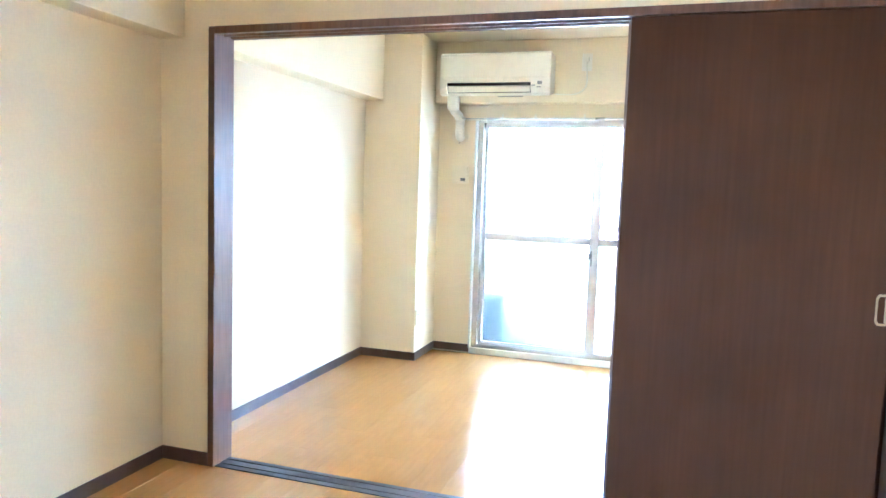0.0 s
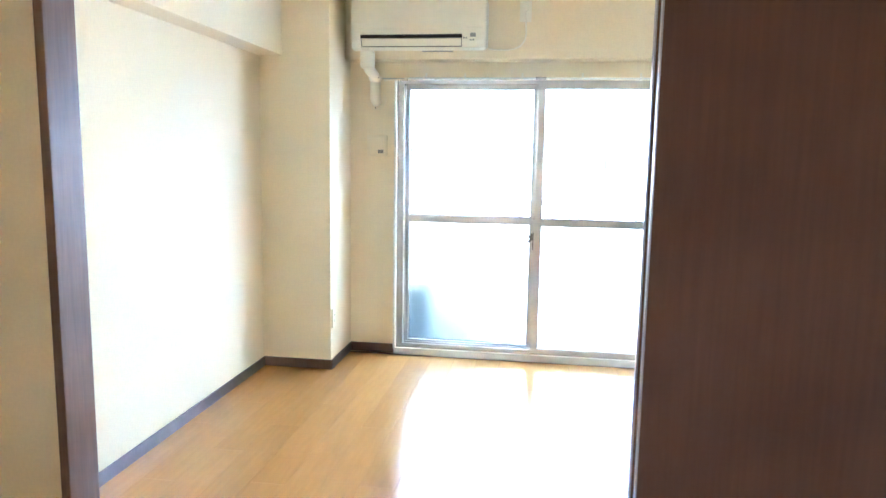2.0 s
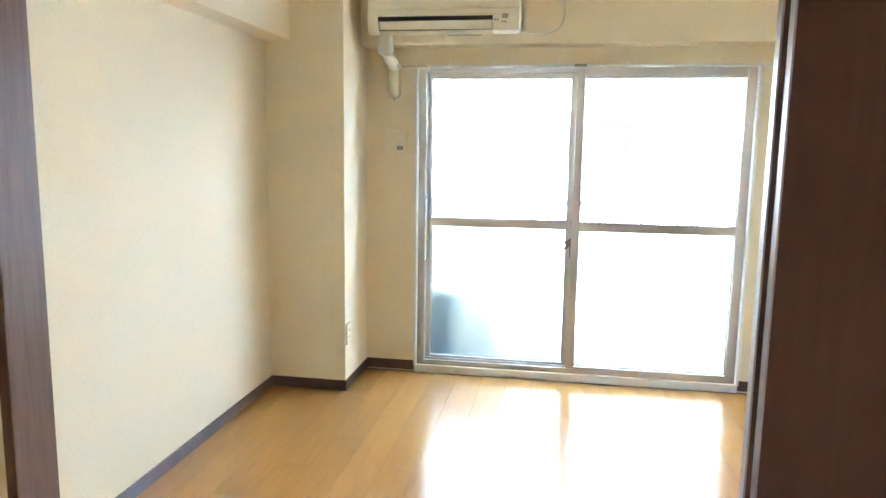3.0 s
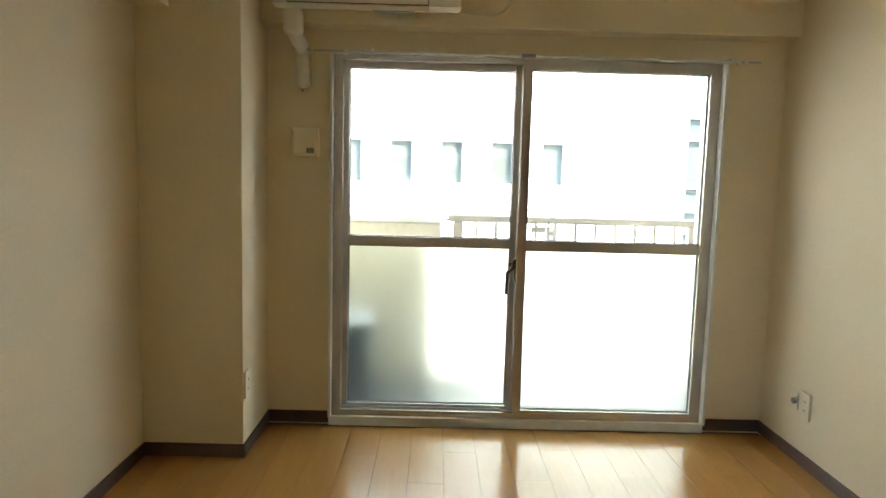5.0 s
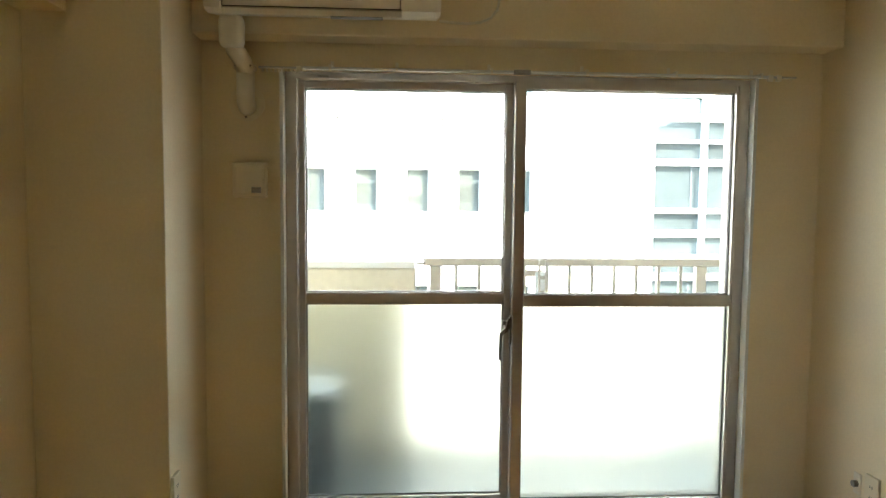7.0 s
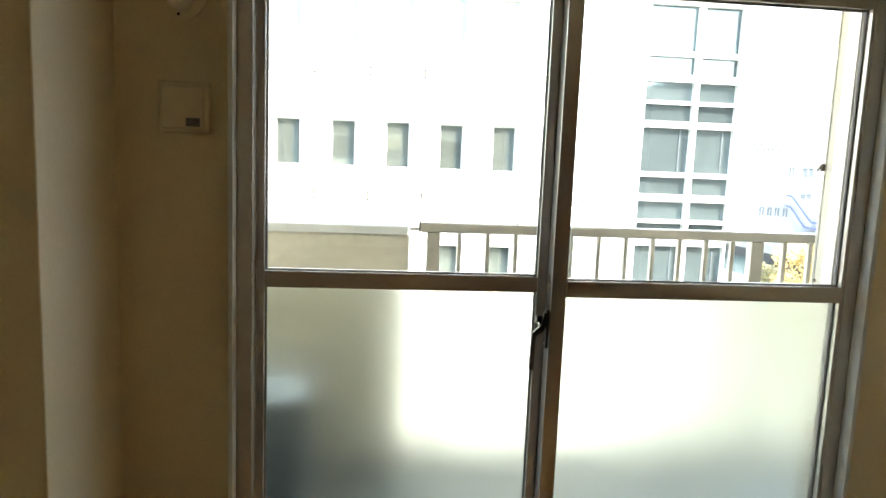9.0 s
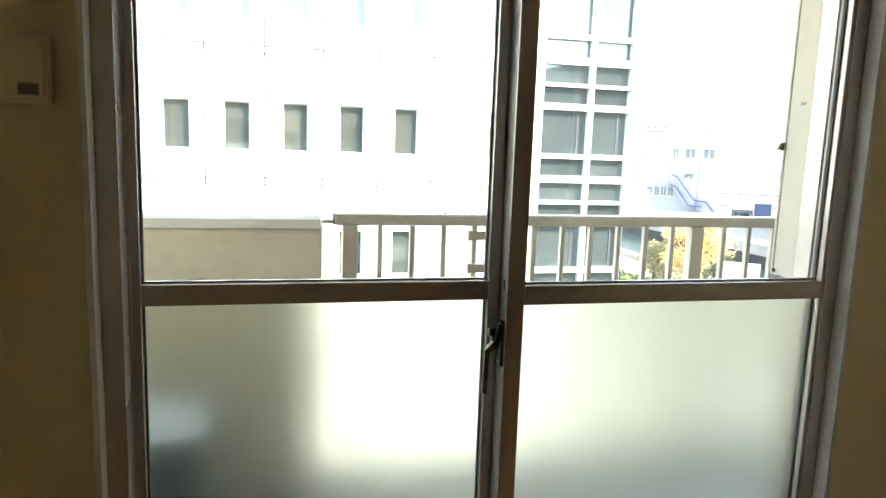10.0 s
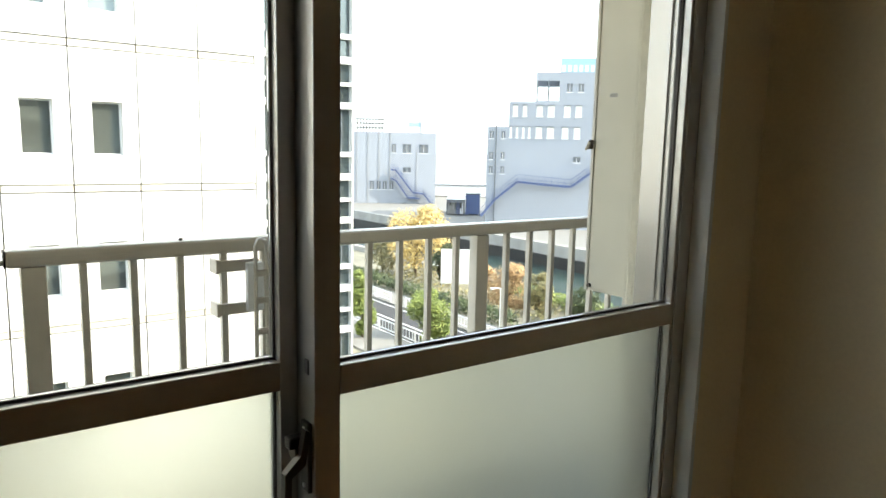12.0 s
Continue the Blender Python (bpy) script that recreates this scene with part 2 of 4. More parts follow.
def part(name, bm, mat, parent=None, label="", smooth=False):
    """One mesh object, given in world places, under a thing or a part."""
    base = ORIGIN[parent] if parent is not None else Vector((0, 0, 0))
    bm.transform(Matrix.Translation(-base))
    me = bpy.data.meshes.new(name)
    bm.to_mesh(me)
    bm.free()
    me.materials.append(mat)
    if smooth:
        for p in me.polygons:
            p.use_smooth = True
    ob = new(name, me)
    ob.parent = parent
    ORIGIN[ob] = base
    return tagged(ob, label) if label else ob


def single(name, bm, mat, label, category, group="", kind=""):
    return tagged(part(name, bm, mat), label, category, group, kind)


def structure(name, bm, mat, label, category):
    return single(name, bm, mat, label, category, kind="structure")


# ---- the flat: two rooms in a row, the far one with the balcony window ----
XL, XR, YW, ZC = -2.20, 0.70, 5.00, 2.36          # left and right wall, window wall, ceiling
YD0, YD1 = 2.400, 2.520                             # the wall between the rooms
XF, YB = 1.25, -2.6                                 # right and back wall of the front room
BEAM_Z = 1.913
WX0, WX1, WZ1 = -1.462, 0.400, 1.800                 # window opening

structure("floor", slab(XL - 0.1, XF + 0.1, YB - 0.1, YW + 0.14, -0.10, -0.0095), SUBFLOOR, "honey-coloured laminate floor with narrow plank joints", "floor")
FLOOR = bpy.data.objects["floor"]
structure("ceiling", slab(XL - 0.1, XF + 0.1, YB - 0.1, YW + 0.14, ZC, ZC + 0.12), CEILING, "cream papered flat ceiling", "ceiling")
bm = slab(XL - 0.12, XL, -1.00, YW + 0.14, -0.009, ZC)
box(bm, XL - 0.12, XL, YB, -1.00, -0.009, 0.80)
box(bm, XL - 0.12, XL, YB, -1.00, 2.05, ZC)
box(bm, XL - 0.12, XL, YB, -2.35, 0.80, 2.05)
structure("wall_west", bm, WALLPAPER, "cream papered wall along both rooms", "wall")
structure("wall_east", slab(XR, XR + 0.12, YD1, YW + 0.14, -0.009, ZC), WALLPAPER, "cream papered side wall of the window room", "wall")
structure("wall_front_east", slab(XF, XF + 0.12, YB, YD0, -0.009, ZC), WALLPAPER, "plain cream wall of the front room", "wall")
structure("wall_south", slab(XL - 0.12, XF + 0.12, YB - 0.12, YB, -0.009, ZC), WALLPAPER, "plain cream back wall of the front room", "wall")
bm = slab(XL, WX0, YW, YW + 0.14, -0.009, ZC)
box(bm, WX1, XR, YW, YW + 0.14, -0.009, ZC)
box(bm, WX0, WX1, YW, YW + 0.14, WZ1, ZC)
box(bm, WX0, WX1, YW, YW + 0.14, -0.009, 0.0)
structure("wall_north", bm, WALLPAPER, "cream papered wall round the balcony window", "wall")
structure("wall_between_west", slab(XL, -1.950, YD0, YD1, -0.009, ZC), WALLPAPER, "narrow cream papered wall beside the sliding doors", "wall")
structure("wall_between_over", slab(-1.950, 0.800, YD0, YD1, 1.926, ZC), WALLPAPER, "cream papered wall above the sliding doors", "wall")
structure("wall_between_east", slab(0.800, XF, YD0, YD1, -0.009, ZC), WALLPAPER, "cream papered wall beside the sliding doors", "wall")
structure("column", slab(XL, -1.767, 4.555, YW, -0.009, ZC, bevel=0.004), WALLPAPER, "cream papered square corner column", "column")
structure("beam_west", slab(XL, -2.058, YD1, 4.555, BEAM_Z - 0.018, ZC, bevel=0.004), WALLPAPER, "cream papered box beam under the ceiling", "beam")
structure("beam_west_front", slab(XL, -2.075, -1.00, YD0, BEAM_Z - 0.03, ZC, bevel=0.004), WALLPAPER, "cream papered box beam in the front room", "beam")
structure("beam_window", slab(-1.767, XR, 4.87, YW, BEAM_Z, ZC, bevel=0.006), WALLPAPER, "cream papered beam above the balcony window", "beam")
structure("beam_east", slab(0.335, XR, YD1, 4.87, 2.118, ZC, bevel=0.004), WALLPAPER, "cream papered box beam along the side wall", "beam")


def baseboard(name, x0, x1, y0, y1):
    structure(name, slab(x0, x1, y0, y1, 0.0, 0.06, bevel=0.002), BASEBOARD, "low dark brown vinyl baseboard", "baseboard")


BT = 0.008
baseboard("baseboard_west", XL, XL + BT, YD1, 4.555 - BT)
baseboard("baseboard_column_front", XL, -1.767 + BT, 4.555 - BT, 4.555)
baseboard("baseboard_column_side", -1.767, -1.767 + BT, 4.555, YW - BT)
baseboard("baseboard_north", -1.767, WX0 - 0.002, YW - BT, YW)
baseboard("baseboard_north_east", WX1 + 0.002, XR, YW - BT, YW)
baseboard("baseboard_east", XR - BT, XR, YD1, YW - BT)
baseboard("baseboard_front_west", XL, XL + BT, YB, YD0 - BT)
baseboard("baseboard_front_north", XL, -1.951, YD0 - BT, YD0)
baseboard("baseboard_front_east", XF - BT, XF, YB, YD0 - BT)
baseboard("baseboard_front_right", 0.802, XF - BT, YD0 - BT, YD0)

# sliding doors between the rooms
JL, HZ = -1.919, 1.896
frame_thing = thing("door_frame", (-0.6, 2.457, 0), "dark brown wooden frame of the sliding doors", "door frame", kind="structure")
part("jamb", slab(-1.950, JL, YD0 - 0.010, YD1 + 0.010, 0, 1.926, bevel=0.003), TRIM_WOOD, frame_thing)
part("jamb", slab(0.680, 0.800, YD0 - 0.010, YD1 + 0.010, 0, 1.926, bevel=0.003), TRIM_WOOD, frame_thing)
bm = slab(JL, 0.680, YD0 - 0.010, 2.414, HZ, 1.926)
box(bm, JL, 0.680, 2.456, 2.463, HZ, 1.926)
box(bm, JL, 0.680, 2.505, YD1 + 0.010, HZ, 1.926)
box(bm, JL, 0.680, 2.414, 2.505, 1.918, 1.9255)
part("head", bm, TRIM_WOOD, frame_thing)
track_thing = thing("floor_track", (-0.6, 2.457, 0), "dark grey floor track with two grooves for sliding doors", "door track", kind="structure")
bm = bmesh.new()
for y0, y1, h in ((2.402, 2.424, 0.004), (2.424, 2.440, 0.001), (2.440, 2.474, 0.004), (2.474, 2.490, 0.001), (2.490, 2.514, 0.004)):
    box(bm, JL, 0.680, y0, y1, -0.008, h)
part("rail", bm, TRACK, track_thing)


def sliding_door(x0, x1, y0, y1, label, pull):
    d = thing("sliding_door", ((x0 + x1) / 2, (y0 + y1) / 2, 0.003), label, "door", "sliding doors between the rooms")
    part("leaf", slab(x0 + 0.004, x1, y0, y1, 0.003, 1.912, bevel=0.0015), DOOR_WOOD, d)
    part("edge_strip", slab(x0, x0 + 0.004, y0 + 0.001, y1 - 0.001, 0.003, 1.912), DOOR_EDGE, d, "edge strip coloured paler for window light")
    if pull:
        hx, hz = x1 - 0.026, 0.928
        bm = bmesh.new()
        k = 10
        outer, inner = [], []
        for i in range(4 * k):
            a = 2 * math.pi * i / (4 * k)
            cx, cz = math.cos(a), math.sin(a)
            outer.append((hx + 0.021 * max(-1, min(1, 1.35 * cx)), hz + 0.052 * max(-1, min(1, 1.12 * cz))))
            inner.append((hx + 0.014 * max(-1, min(1, 1.35 * cx)), hz + 0.044 * max(-1, min(1, 1.12 * cz))))
        ring = [[bm.verts.new((p[0], y, p[1])) for p in pts] for pts, y in ((outer, y0 + 0.0005), (outer, y0 - 0.003), (inner, y0 - 0.003), (inner, y0 - 0.0004))]
        for r0, r1 in zip(ring, ring[1:]):
            for i in range(4 * k):
                bm.faces.new((r0[i], r0[(i + 1) % (4 * k)], r1[(i + 1) % (4 * k)], r1[i]))
        bmesh.ops.recalc_face_normals(bm, faces=bm.faces[:])
        pull_ring = part("recessed_pull", bm, CHROME, d, "brushed steel recessed finger pull")
        # Flat slabs: dark fill for the recess's shade, steel strip for its highlight.
        part("recess", slab(hx - 0.0135, hx + 0.006, y0 - 0.0012, y0 - 0.0002, hz - 0.042, hz + 0.042), DOOR_WOOD, pull_ring)
        part("recess_side", slab(hx + 0.006, hx + 0.0135, y0 - 0.0020, y0 - 0.0002, hz - 0.042, hz + 0.042), CHROME, pull_ring)
    return d


sliding_door(-0.219, 0.655, 2.417, 2.449, "dark brown woodgrain sliding door standing half open", True)
sliding_door(-0.227, 0.6795, 2.468, 2.500, "dark brown woodgrain sliding door behind its twin", False)

# balcony window: casing, aluminium frame, two sashes, crescent lock
win = thing("window_1", ((WX0 + WX1) / 2, YW, 0), "wide two-leaf aluminium balcony window with frosted lower panes", "window", kind="structure")
part("casing", slab(WX0, WX0 + 0.014, 4.932, 5.094, 0.047, WZ1, bevel=0.002), WHITE_TRIM, win, "white side casing")
part("casing", slab(WX1 - 0.014, WX1, 4.932, 5.094, 0.047, WZ1, bevel=0.002), WHITE_TRIM, win, "white side casing")
part("window_sill", slab(WX0, WX1, 4.957, 5.10, 0.0, 0.046, bevel=0.003), WHITE_TRIM, win, "low white sill board")
FX0, FX1 = WX0 + 0.014, WX1 - 0.014
bm = slab(FX0, FX0 + 0.042, 4.976, 5.095, 0.047, WZ1)
box(bm, FX0 + 0.042, FX0 + 0.048, 5.034, 5.040, 0.05, WZ1 - 0.03)
box(bm, FX1 - 0.042, FX1, 4.976, 5.095, 0.047, WZ1)
box(bm, FX1 - 0.048, FX1 - 0.042, 5.034, 5.040, 0.05, WZ1 - 0.03)
box(bm, FX0 + 0.042, FX1 - 0.042, 4.976, 5.12, 1.776, WZ1)
for y in (4.9765, 5.034, 5.088):
    box(bm, FX0 + 0.042, FX1 - 0.042, y, y + 0.006, 0.062, 0.076)
box(bm, FX0 + 0.042, FX1 - 0.042, 4.976, 5.12, 0.047, 0.062)
part("window_frame", bm, ALUMINIUM, win)
part("stop", slab(-1.322, -1.280, 4.971, 4.9755, 1.781, 1.790, bevel=0.001), GASKET, win, "small dark sash stop")


def sash(x0, x1, y0, y1, left, right):
    s = part("sash", slab(x0, x0 + left, y0, y1, 0.070, 1.780, bevel=0.002), ALUMINIUM, win)
    part("stile", slab(x1 - right, x1, y0, y1, 0.070, 1.780, bevel=0.002), ALUMINIUM, s)
    a, b = x0 + left, x1 - right
    part("bottom_rail", slab(a, b, y0, y1, 0.070, 0.089, bevel=0.0015), ALUMINIUM, s)
    part("middle_rail", slab(a, b, y0 - 0.001, y1, 0.890, 0.938, bevel=0.002), ALUMINIUM, s)
    part("top_rail", slab(a, b, y0, y1, 1.749, 1.780, bevel=0.0015), ALUMINIUM, s)
    ym = (y0 + y1) / 2 + 0.006
    bm = bmesh.new()
    for z0, z1 in ((0.089, 0.890), (0.938, 1.749)):
        for q0, q1 in ((a, a + 0.004), (b - 0.004, b)):
            box(bm, q0, q1, ym - 0.007, ym + 0.007, z0, z1)
        for r0, r1 in ((z0, z0 + 0.004), (z1 - 0.004, z1)):
            box(bm, a + 0.004, b - 0.004, ym - 0.007, ym + 0.007, r0, r1)
    part("gasket", bm, GASKET, s, "thin black glazing gasket")
    lower = part("pane", slab(a + 0.004, b - 0.004, ym - 0.002, ym + 0.002, 0.093, 0.886), FROSTED, s, "frosted glass pane")
    upper = part("pane", slab(a + 0.004, b - 0.004, ym - 0.002, ym + 0.002, 0.942, 1.745), CLEAR, s, "clear glass pane")
    lower.visible_shadow = upper.visible_shadow = False
    return s


sash(-1.412, -0.548, 5.045, 5.085, 0.030, 0.035)
sash(-0.556, 0.358, 4.979, 5.021, 0.045, 0.023)

part("weather_strip", slab(-0.5545, -0.5495, 5.0212, 5.0448, 0.072, 1.778), GASKET, win, "dark weather strip between the sashes")

lock = part("crescent_lock", slab(-0.5635, -0.556, 4.986, 5.014, 0.735, 0.850, bevel=0.002), DARK_METAL, win, "dark metal crescent lock")
bm = bar(bmesh.new(), (-0.562, 5.000, 0.806), (-0.584, 5.000, 0.806), 0.013, 16)
part("hub", bm, DARK_METAL, lock)
bm = bmesh.new()
profile(bm, [(-0.572, 0.846), (-0.580, 0.806), (-0.606, 0.782), (-0.609, 0.674), (-0.597, 0.672), (-0.595, 0.774), (-0.572, 0.790), (-0.563, 0.840)], "y", 4.976, 4.990)
box(bm, -0.592, -0.564, 4.990, 5.012, 0.812, 0.830, bevel=0.003)
part("lever", bm, DARK_METAL, lock)
bm = bar(bmesh.new(), (-0.5635, 5.000, 0.839), (-0.5655, 5.000, 0.839), 0.004, 10)
bar(bm, (-0.5635, 5.000, 0.746), (-0.5655, 5.000, 0.746), 0.004, 10)
part("screw", bm, ALU_SILVER, lock)
part("catch", slab(-0.5595, -0.556, 4.995, 5.008, 0.925, 0.950, bevel=0.002), DARK_METAL, win)

# curtain rail above the window
cr = thing("curtain_rail", (-0.5, 4.95, 1.80), "slim white double curtain rail above the window", "curtain rail")
for y, z in ((4.948, 1.808), (4.918, 1.803)):
    bm = slab(-1.37, 0.43, y - 0.006, y + 0.006, z - 0.006, z + 0.005, bevel=0.0015)
    part("rail", bm, WHITE_TRIM, cr)
part("inner_rail", slab(-1.535, -1.37, 4.914, 4.922, 1.799, 1.806), ALU_SILVER, cr)
part("inner_rail", slab(0.43, 0.54, 4.914, 4.922, 1.799, 1.806), ALU_SILVER, cr)
for x in (-1.27, -1.02, -0.66, -0.29, 0.06, 0.40):
    bm = slab(x - 0.006, x + 0.006, 4.912, 5.0, 1.813, 1.817)
    box(bm, x - 0.006, x + 0.006, 4.996, 5.0, 1.806, 1.845)
    box(bm, x - 0.004, x + 0.004, 4.910, 4.914, 1.795, 1.817)
    part("bracket", bm, PLASTIC, cr)
part("joint_cover", slab(-0.575, -0.51, 4.909, 4.926, 1.795, 1.811, bevel=0.002), PLASTIC_GREY, cr)
for i in range(9):
    x = -1.52 + 0.0155 * i
    bm = slab(x - 0.004, x + 0.004, 4.912, 4.924, 1.787, 1.798, bevel=0.0015)
    part("runner", bm, PLASTIC, cr)
for x in (-1.385, 0.437, 0.470):
    part("stop", slab(x - 0.010, x + 0.010, 4.911, 4.926, 1.787, 1.811, bevel=0.002), PLASTIC, cr)

# air conditioner on the beam
AX0, AX1, AY0, AY1, AZ0, AZ1 = -1.668, -0.868, 4.660, 4.868, 1.940, 2.240
ac = thing("air_conditioner", ((AX0 + AX1) / 2, AY1, AZ0), "cream white wall-mounted air conditioner above the window", "air conditioner")
bm = bmesh.new()
profile(bm, [(AY1, AZ0 + 0.035), (AY1, AZ1), (AY0 + 0.020, AZ1), (AY0 + 0.004, AZ1 - 0.014), (AY0, AZ1 - 0.04), (AY0, AZ0 + 0.097), (AY0 + 0.004, AZ0 + 0.093),
             (AY0 + 0.004, AZ0 + 0.070), (AY0 + 0.022, AZ0 + 0.066), (AY0 + 0.045, AZ0 + 0.028), (AY0 + 0.030, AZ0 + 0.018), (AY0 + 0.042, AZ0)], "x", AX0 + 0.055, AX1 - 0.135)
part("body", bm, PLASTIC, ac)
side = [(AY1, AZ0 + 0.035), (AY1, AZ1), (AY0 + 0.020, AZ1), (AY0 + 0.004, AZ1 - 0.014), (AY0, AZ1 - 0.04), (AY0, AZ0 + 0.055), (AY0 + 0.012, AZ0 + 0.014), (AY0 + 0.040, AZ0)]
bm = profile(bmesh.new(), side, "x", AX0, AX0 + 0.055)
bmesh.ops.bevel(bm, geom=[e for e in bm.edges if all(abs(v.co.x - AX0) < 1e-5 for v in e.verts)], offset=0.007, segments=2, affect="EDGES")
part("end_cap", bm, PLASTIC, ac)
bm = profile(bmesh.new(), side, "x", AX1 - 0.135, AX1)
bmesh.ops.bevel(bm, geom=[e for e in bm.edges if all(abs(v.co.x - AX1) < 1e-5 for v in e.verts)], offset=0.007, segments=2, affect="EDGES")
cap = part("end_cap", bm, PLASTIC, ac)
part("front_panel", slab(AX0 + 0.004, AX1 - 0.004, AY0 - 0.006, AY0 - 0.001, AZ0 + 0.122, AZ1 - 0.030, bevel=0.002), PLASTIC, ac)
bm = bmesh.new()
profile(bm, [(AY0 + 0.010, AZ0 + 0.066), (AY0 + 0.029, AZ0 + 0.027), (AY0 + 0.025, AZ0 + 0.025), (AY0 + 0.003, AZ0 + 0.063)], "x", AX0 + 0.062, AX1 - 0.142)
part("louvre", bm, PLASTIC, ac)
bm = tube(bmesh.new(), [(AX0 + 0.060, AY0 + 0.0265, AZ0 + 0.0225), (AX1 - 0.140, AY0 + 0.0265, AZ0 + 0.0225)], 0.0016, 6)
for x in (AX0 + 0.0595, AX1 - 0.1395):
    tube(bm, [(x, AY0 + 0.0035, AZ0 + 0.066), (x, AY0 + 0.0265, AZ0 + 0.0225)], 0.0016, 6)
part("louvre_gap", bm, BLACK, ac, "dark gap round the louvre")
part("air_slot", slab(AX0 + 0.056, AX1 - 0.136, AY0 + 0.003, AY0 + 0.010, AZ0 + 0.068, AZ0 + 0.088), BLACK, ac, "black air outlet slot")
part("display", slab(AX1 - 0.088, AX1 - 0.056, AY0 - 0.0015, AY0 + 0.002, AZ0 + 0.072, AZ0 + 0.094), PLASTIC_GREY, cap, "small grey display")
for i, (x, z) in enumerate(((AX1 - 0.124, 0.066), (AX1 - 0.110, 0.066), (AX1 - 0.085, 0.055), (AX1 - 0.070, 0.055))):
    part("mark", slab(x - 0.005, x + 0.005, AY0 - 0.001, AY0 + 0.002, AZ0 + z - 0.004, AZ0 + z + 0.004), PLASTIC_GREY, cap)
part("type_label", slab(AX0 + 0.42, AX0 + 0.60, AY0 + 0.046, AY0 + 0.08, AZ0 - 0.0008, AZ0 + 0.004), PLASTIC_GREY, ac, "grey type label underneath")
bm = slab(AX0 + 0.07, AX1 - 0.06, AY0 + 0.03, AY1 - 0.03, AZ1 + 0.0005, AZ1 + 0.003)
part("intake_grille", bm, PLASTIC_GREY, ac)

# pipe cover from the air conditioner to the wall
pc = thing("pipe_cover", (-1.6, 4.9, 1.7), "cream plastic pipe duct under the air conditioner", "pipe cover")
part("upper_duct", slab(-1.652, -1.568, 4.785, 4.866, 1.850, 1.968, bevel=0.022), PLASTIC, pc, smooth=True)
bm = tube(bmesh.new(), [(-1.612, 4.828, 1.880), (-1.606, 4.850, 1.852), (-1.600, 4.890, 1.838), (-1.596, 4.930, 1.826), (-1.594, 4.958, 1.800), (-1.594, 4.966, 1.770)], 0.033, 16)
part("elbow", bm, PLASTIC, pc, smooth=True)
part("collar", slab(-1.632, -1.556, 4.926, 4.999, 1.795, 1.822, bevel=0.010), PLASTIC, pc)
bm = tube(bmesh.new(), [(-1.594, 4.964, 1.800), (-1.594, 4.964, 1.700), (-1.594, 4.970, 1.680), (-1.594, 4.985, 1.668), (-1.594, 4.998, 1.666)], 0.034, 16)
part("lower_duct", bm, PLASTIC, pc, smooth=True)
part("rosette", bar(bmesh.new(), (-1.597, 4.999, 1.678), (-1.597, 4.993, 1.678), 0.068, 32), VENT_PLASTIC, pc)
for x, z in ((-1.568, 1.809), (-1.621, 1.809), (-1.600, 1.626)):
    part("screw", bar(bmesh.new(), (x, 4.926 if z > 1.7 else 4.993, z), (x, 4.922 if z > 1.7 else 4.990, z), 0.0035, 8), BLACK, pc)

# vent cover beside the window
vc = thing("vent_cover", (-1.585, 5.0, 1.316), "square white wall vent cover with a small label", "vent cover")
part("plate", slab(-1.652, -1.520, 4.978, 5.0, 1.316, 1.452, bevel=0.006), VENT_PLASTIC, vc)
part("front_plate", slab(-1.640, -1.532, 4.970, 4.9775, 1.328, 1.440, bevel=0.004), VENT_PLASTIC, vc)
lab = part("label", slab(-1.578, -1.541, 4.9690, 4.9702, 1.334, 1.357), PLASTIC_GREY, vc, "small grey printed label")
for i in range(3):
    part("print_line", slab(-1.576, -1.544, 4.9684, 4.9692, 1.338 + 0.006 * i, 1.3400 + 0.006 * i), PRINT, lab)


def wall_socket(x, y, z, facing, label, kind_round=False):
    s = thing("wall_socket", (x, y, z), label, "wall socket")
    o = 0.011 * facing
    x0, x1 = sorted((x, x + o))
    part("plate", slab(x0, x1, y - 0.035, y + 0.035, z - 0.06, z + 0.06, bevel=0.002), VENT_PLASTIC, s)
    for dz in (-0.02, 0.02):
        q0, q1 = sorted((x + o, x + o * 1.06))
        for dy in (-0.006, 0.006):
            part("slot", slab(q0, q1, y + dy - 0.001, y + dy + 0.001, z + dz - 0.005, z + dz + 0.005), BLACK, s)
    return s


wall_socket(-1.767, 4.597, 0.318, 1, "white double socket on the column's side")
wall_socket(XR, 4.580, 0.275, -1, "white double socket low on the wall")
tv = thing("aerial_socket", (XR, 4.665, 0.275), "round white aerial socket low on the wall", "wall socket")
part("plate", slab(XR - 0.006, XR, 4.645, 4.685, 0.235, 0.315, bevel=0.003), PLASTIC, tv)
part("nozzle", bar(bmesh.new(), (XR - 0.006, 4.665, 0.275), (XR - 0.022, 4.665, 0.275), 0.012, 16), PLASTIC_GREY, tv)

# socket and cord of the air conditioner
so = thing("power_socket", (-0.645, 4.87, 2.20), "cream socket with a plug high on the beam", "wall socket")
part("plate", slab(-0.682, -0.612, 4.862, 4.8698, 2.13, 2.25, bevel=0.002), PLASTIC, so)
part("plug", slab(-0.660, -0.630, 4.835, 4.862, 2.190, 2.225, bevel=0.006), PLASTIC, so, "cream plug")
pts = [(-0.645, 4.848, 2.19), (-0.643, 4.855, 2.12), (-0.640, 4.862, 2.06), (-0.648, 4.864, 2.02), (-0.672, 4.864, 1.990), (-0.71, 4.864, 1.972), (-0.76, 4.864, 1.966), (-0.82, 4.862, 1.968), (-0.864, 4.858, 1.972)]
part("cord", tube(bmesh.new(), pts, 0.005, 8), PLASTIC, so, "thin cream power cord", smooth=True)


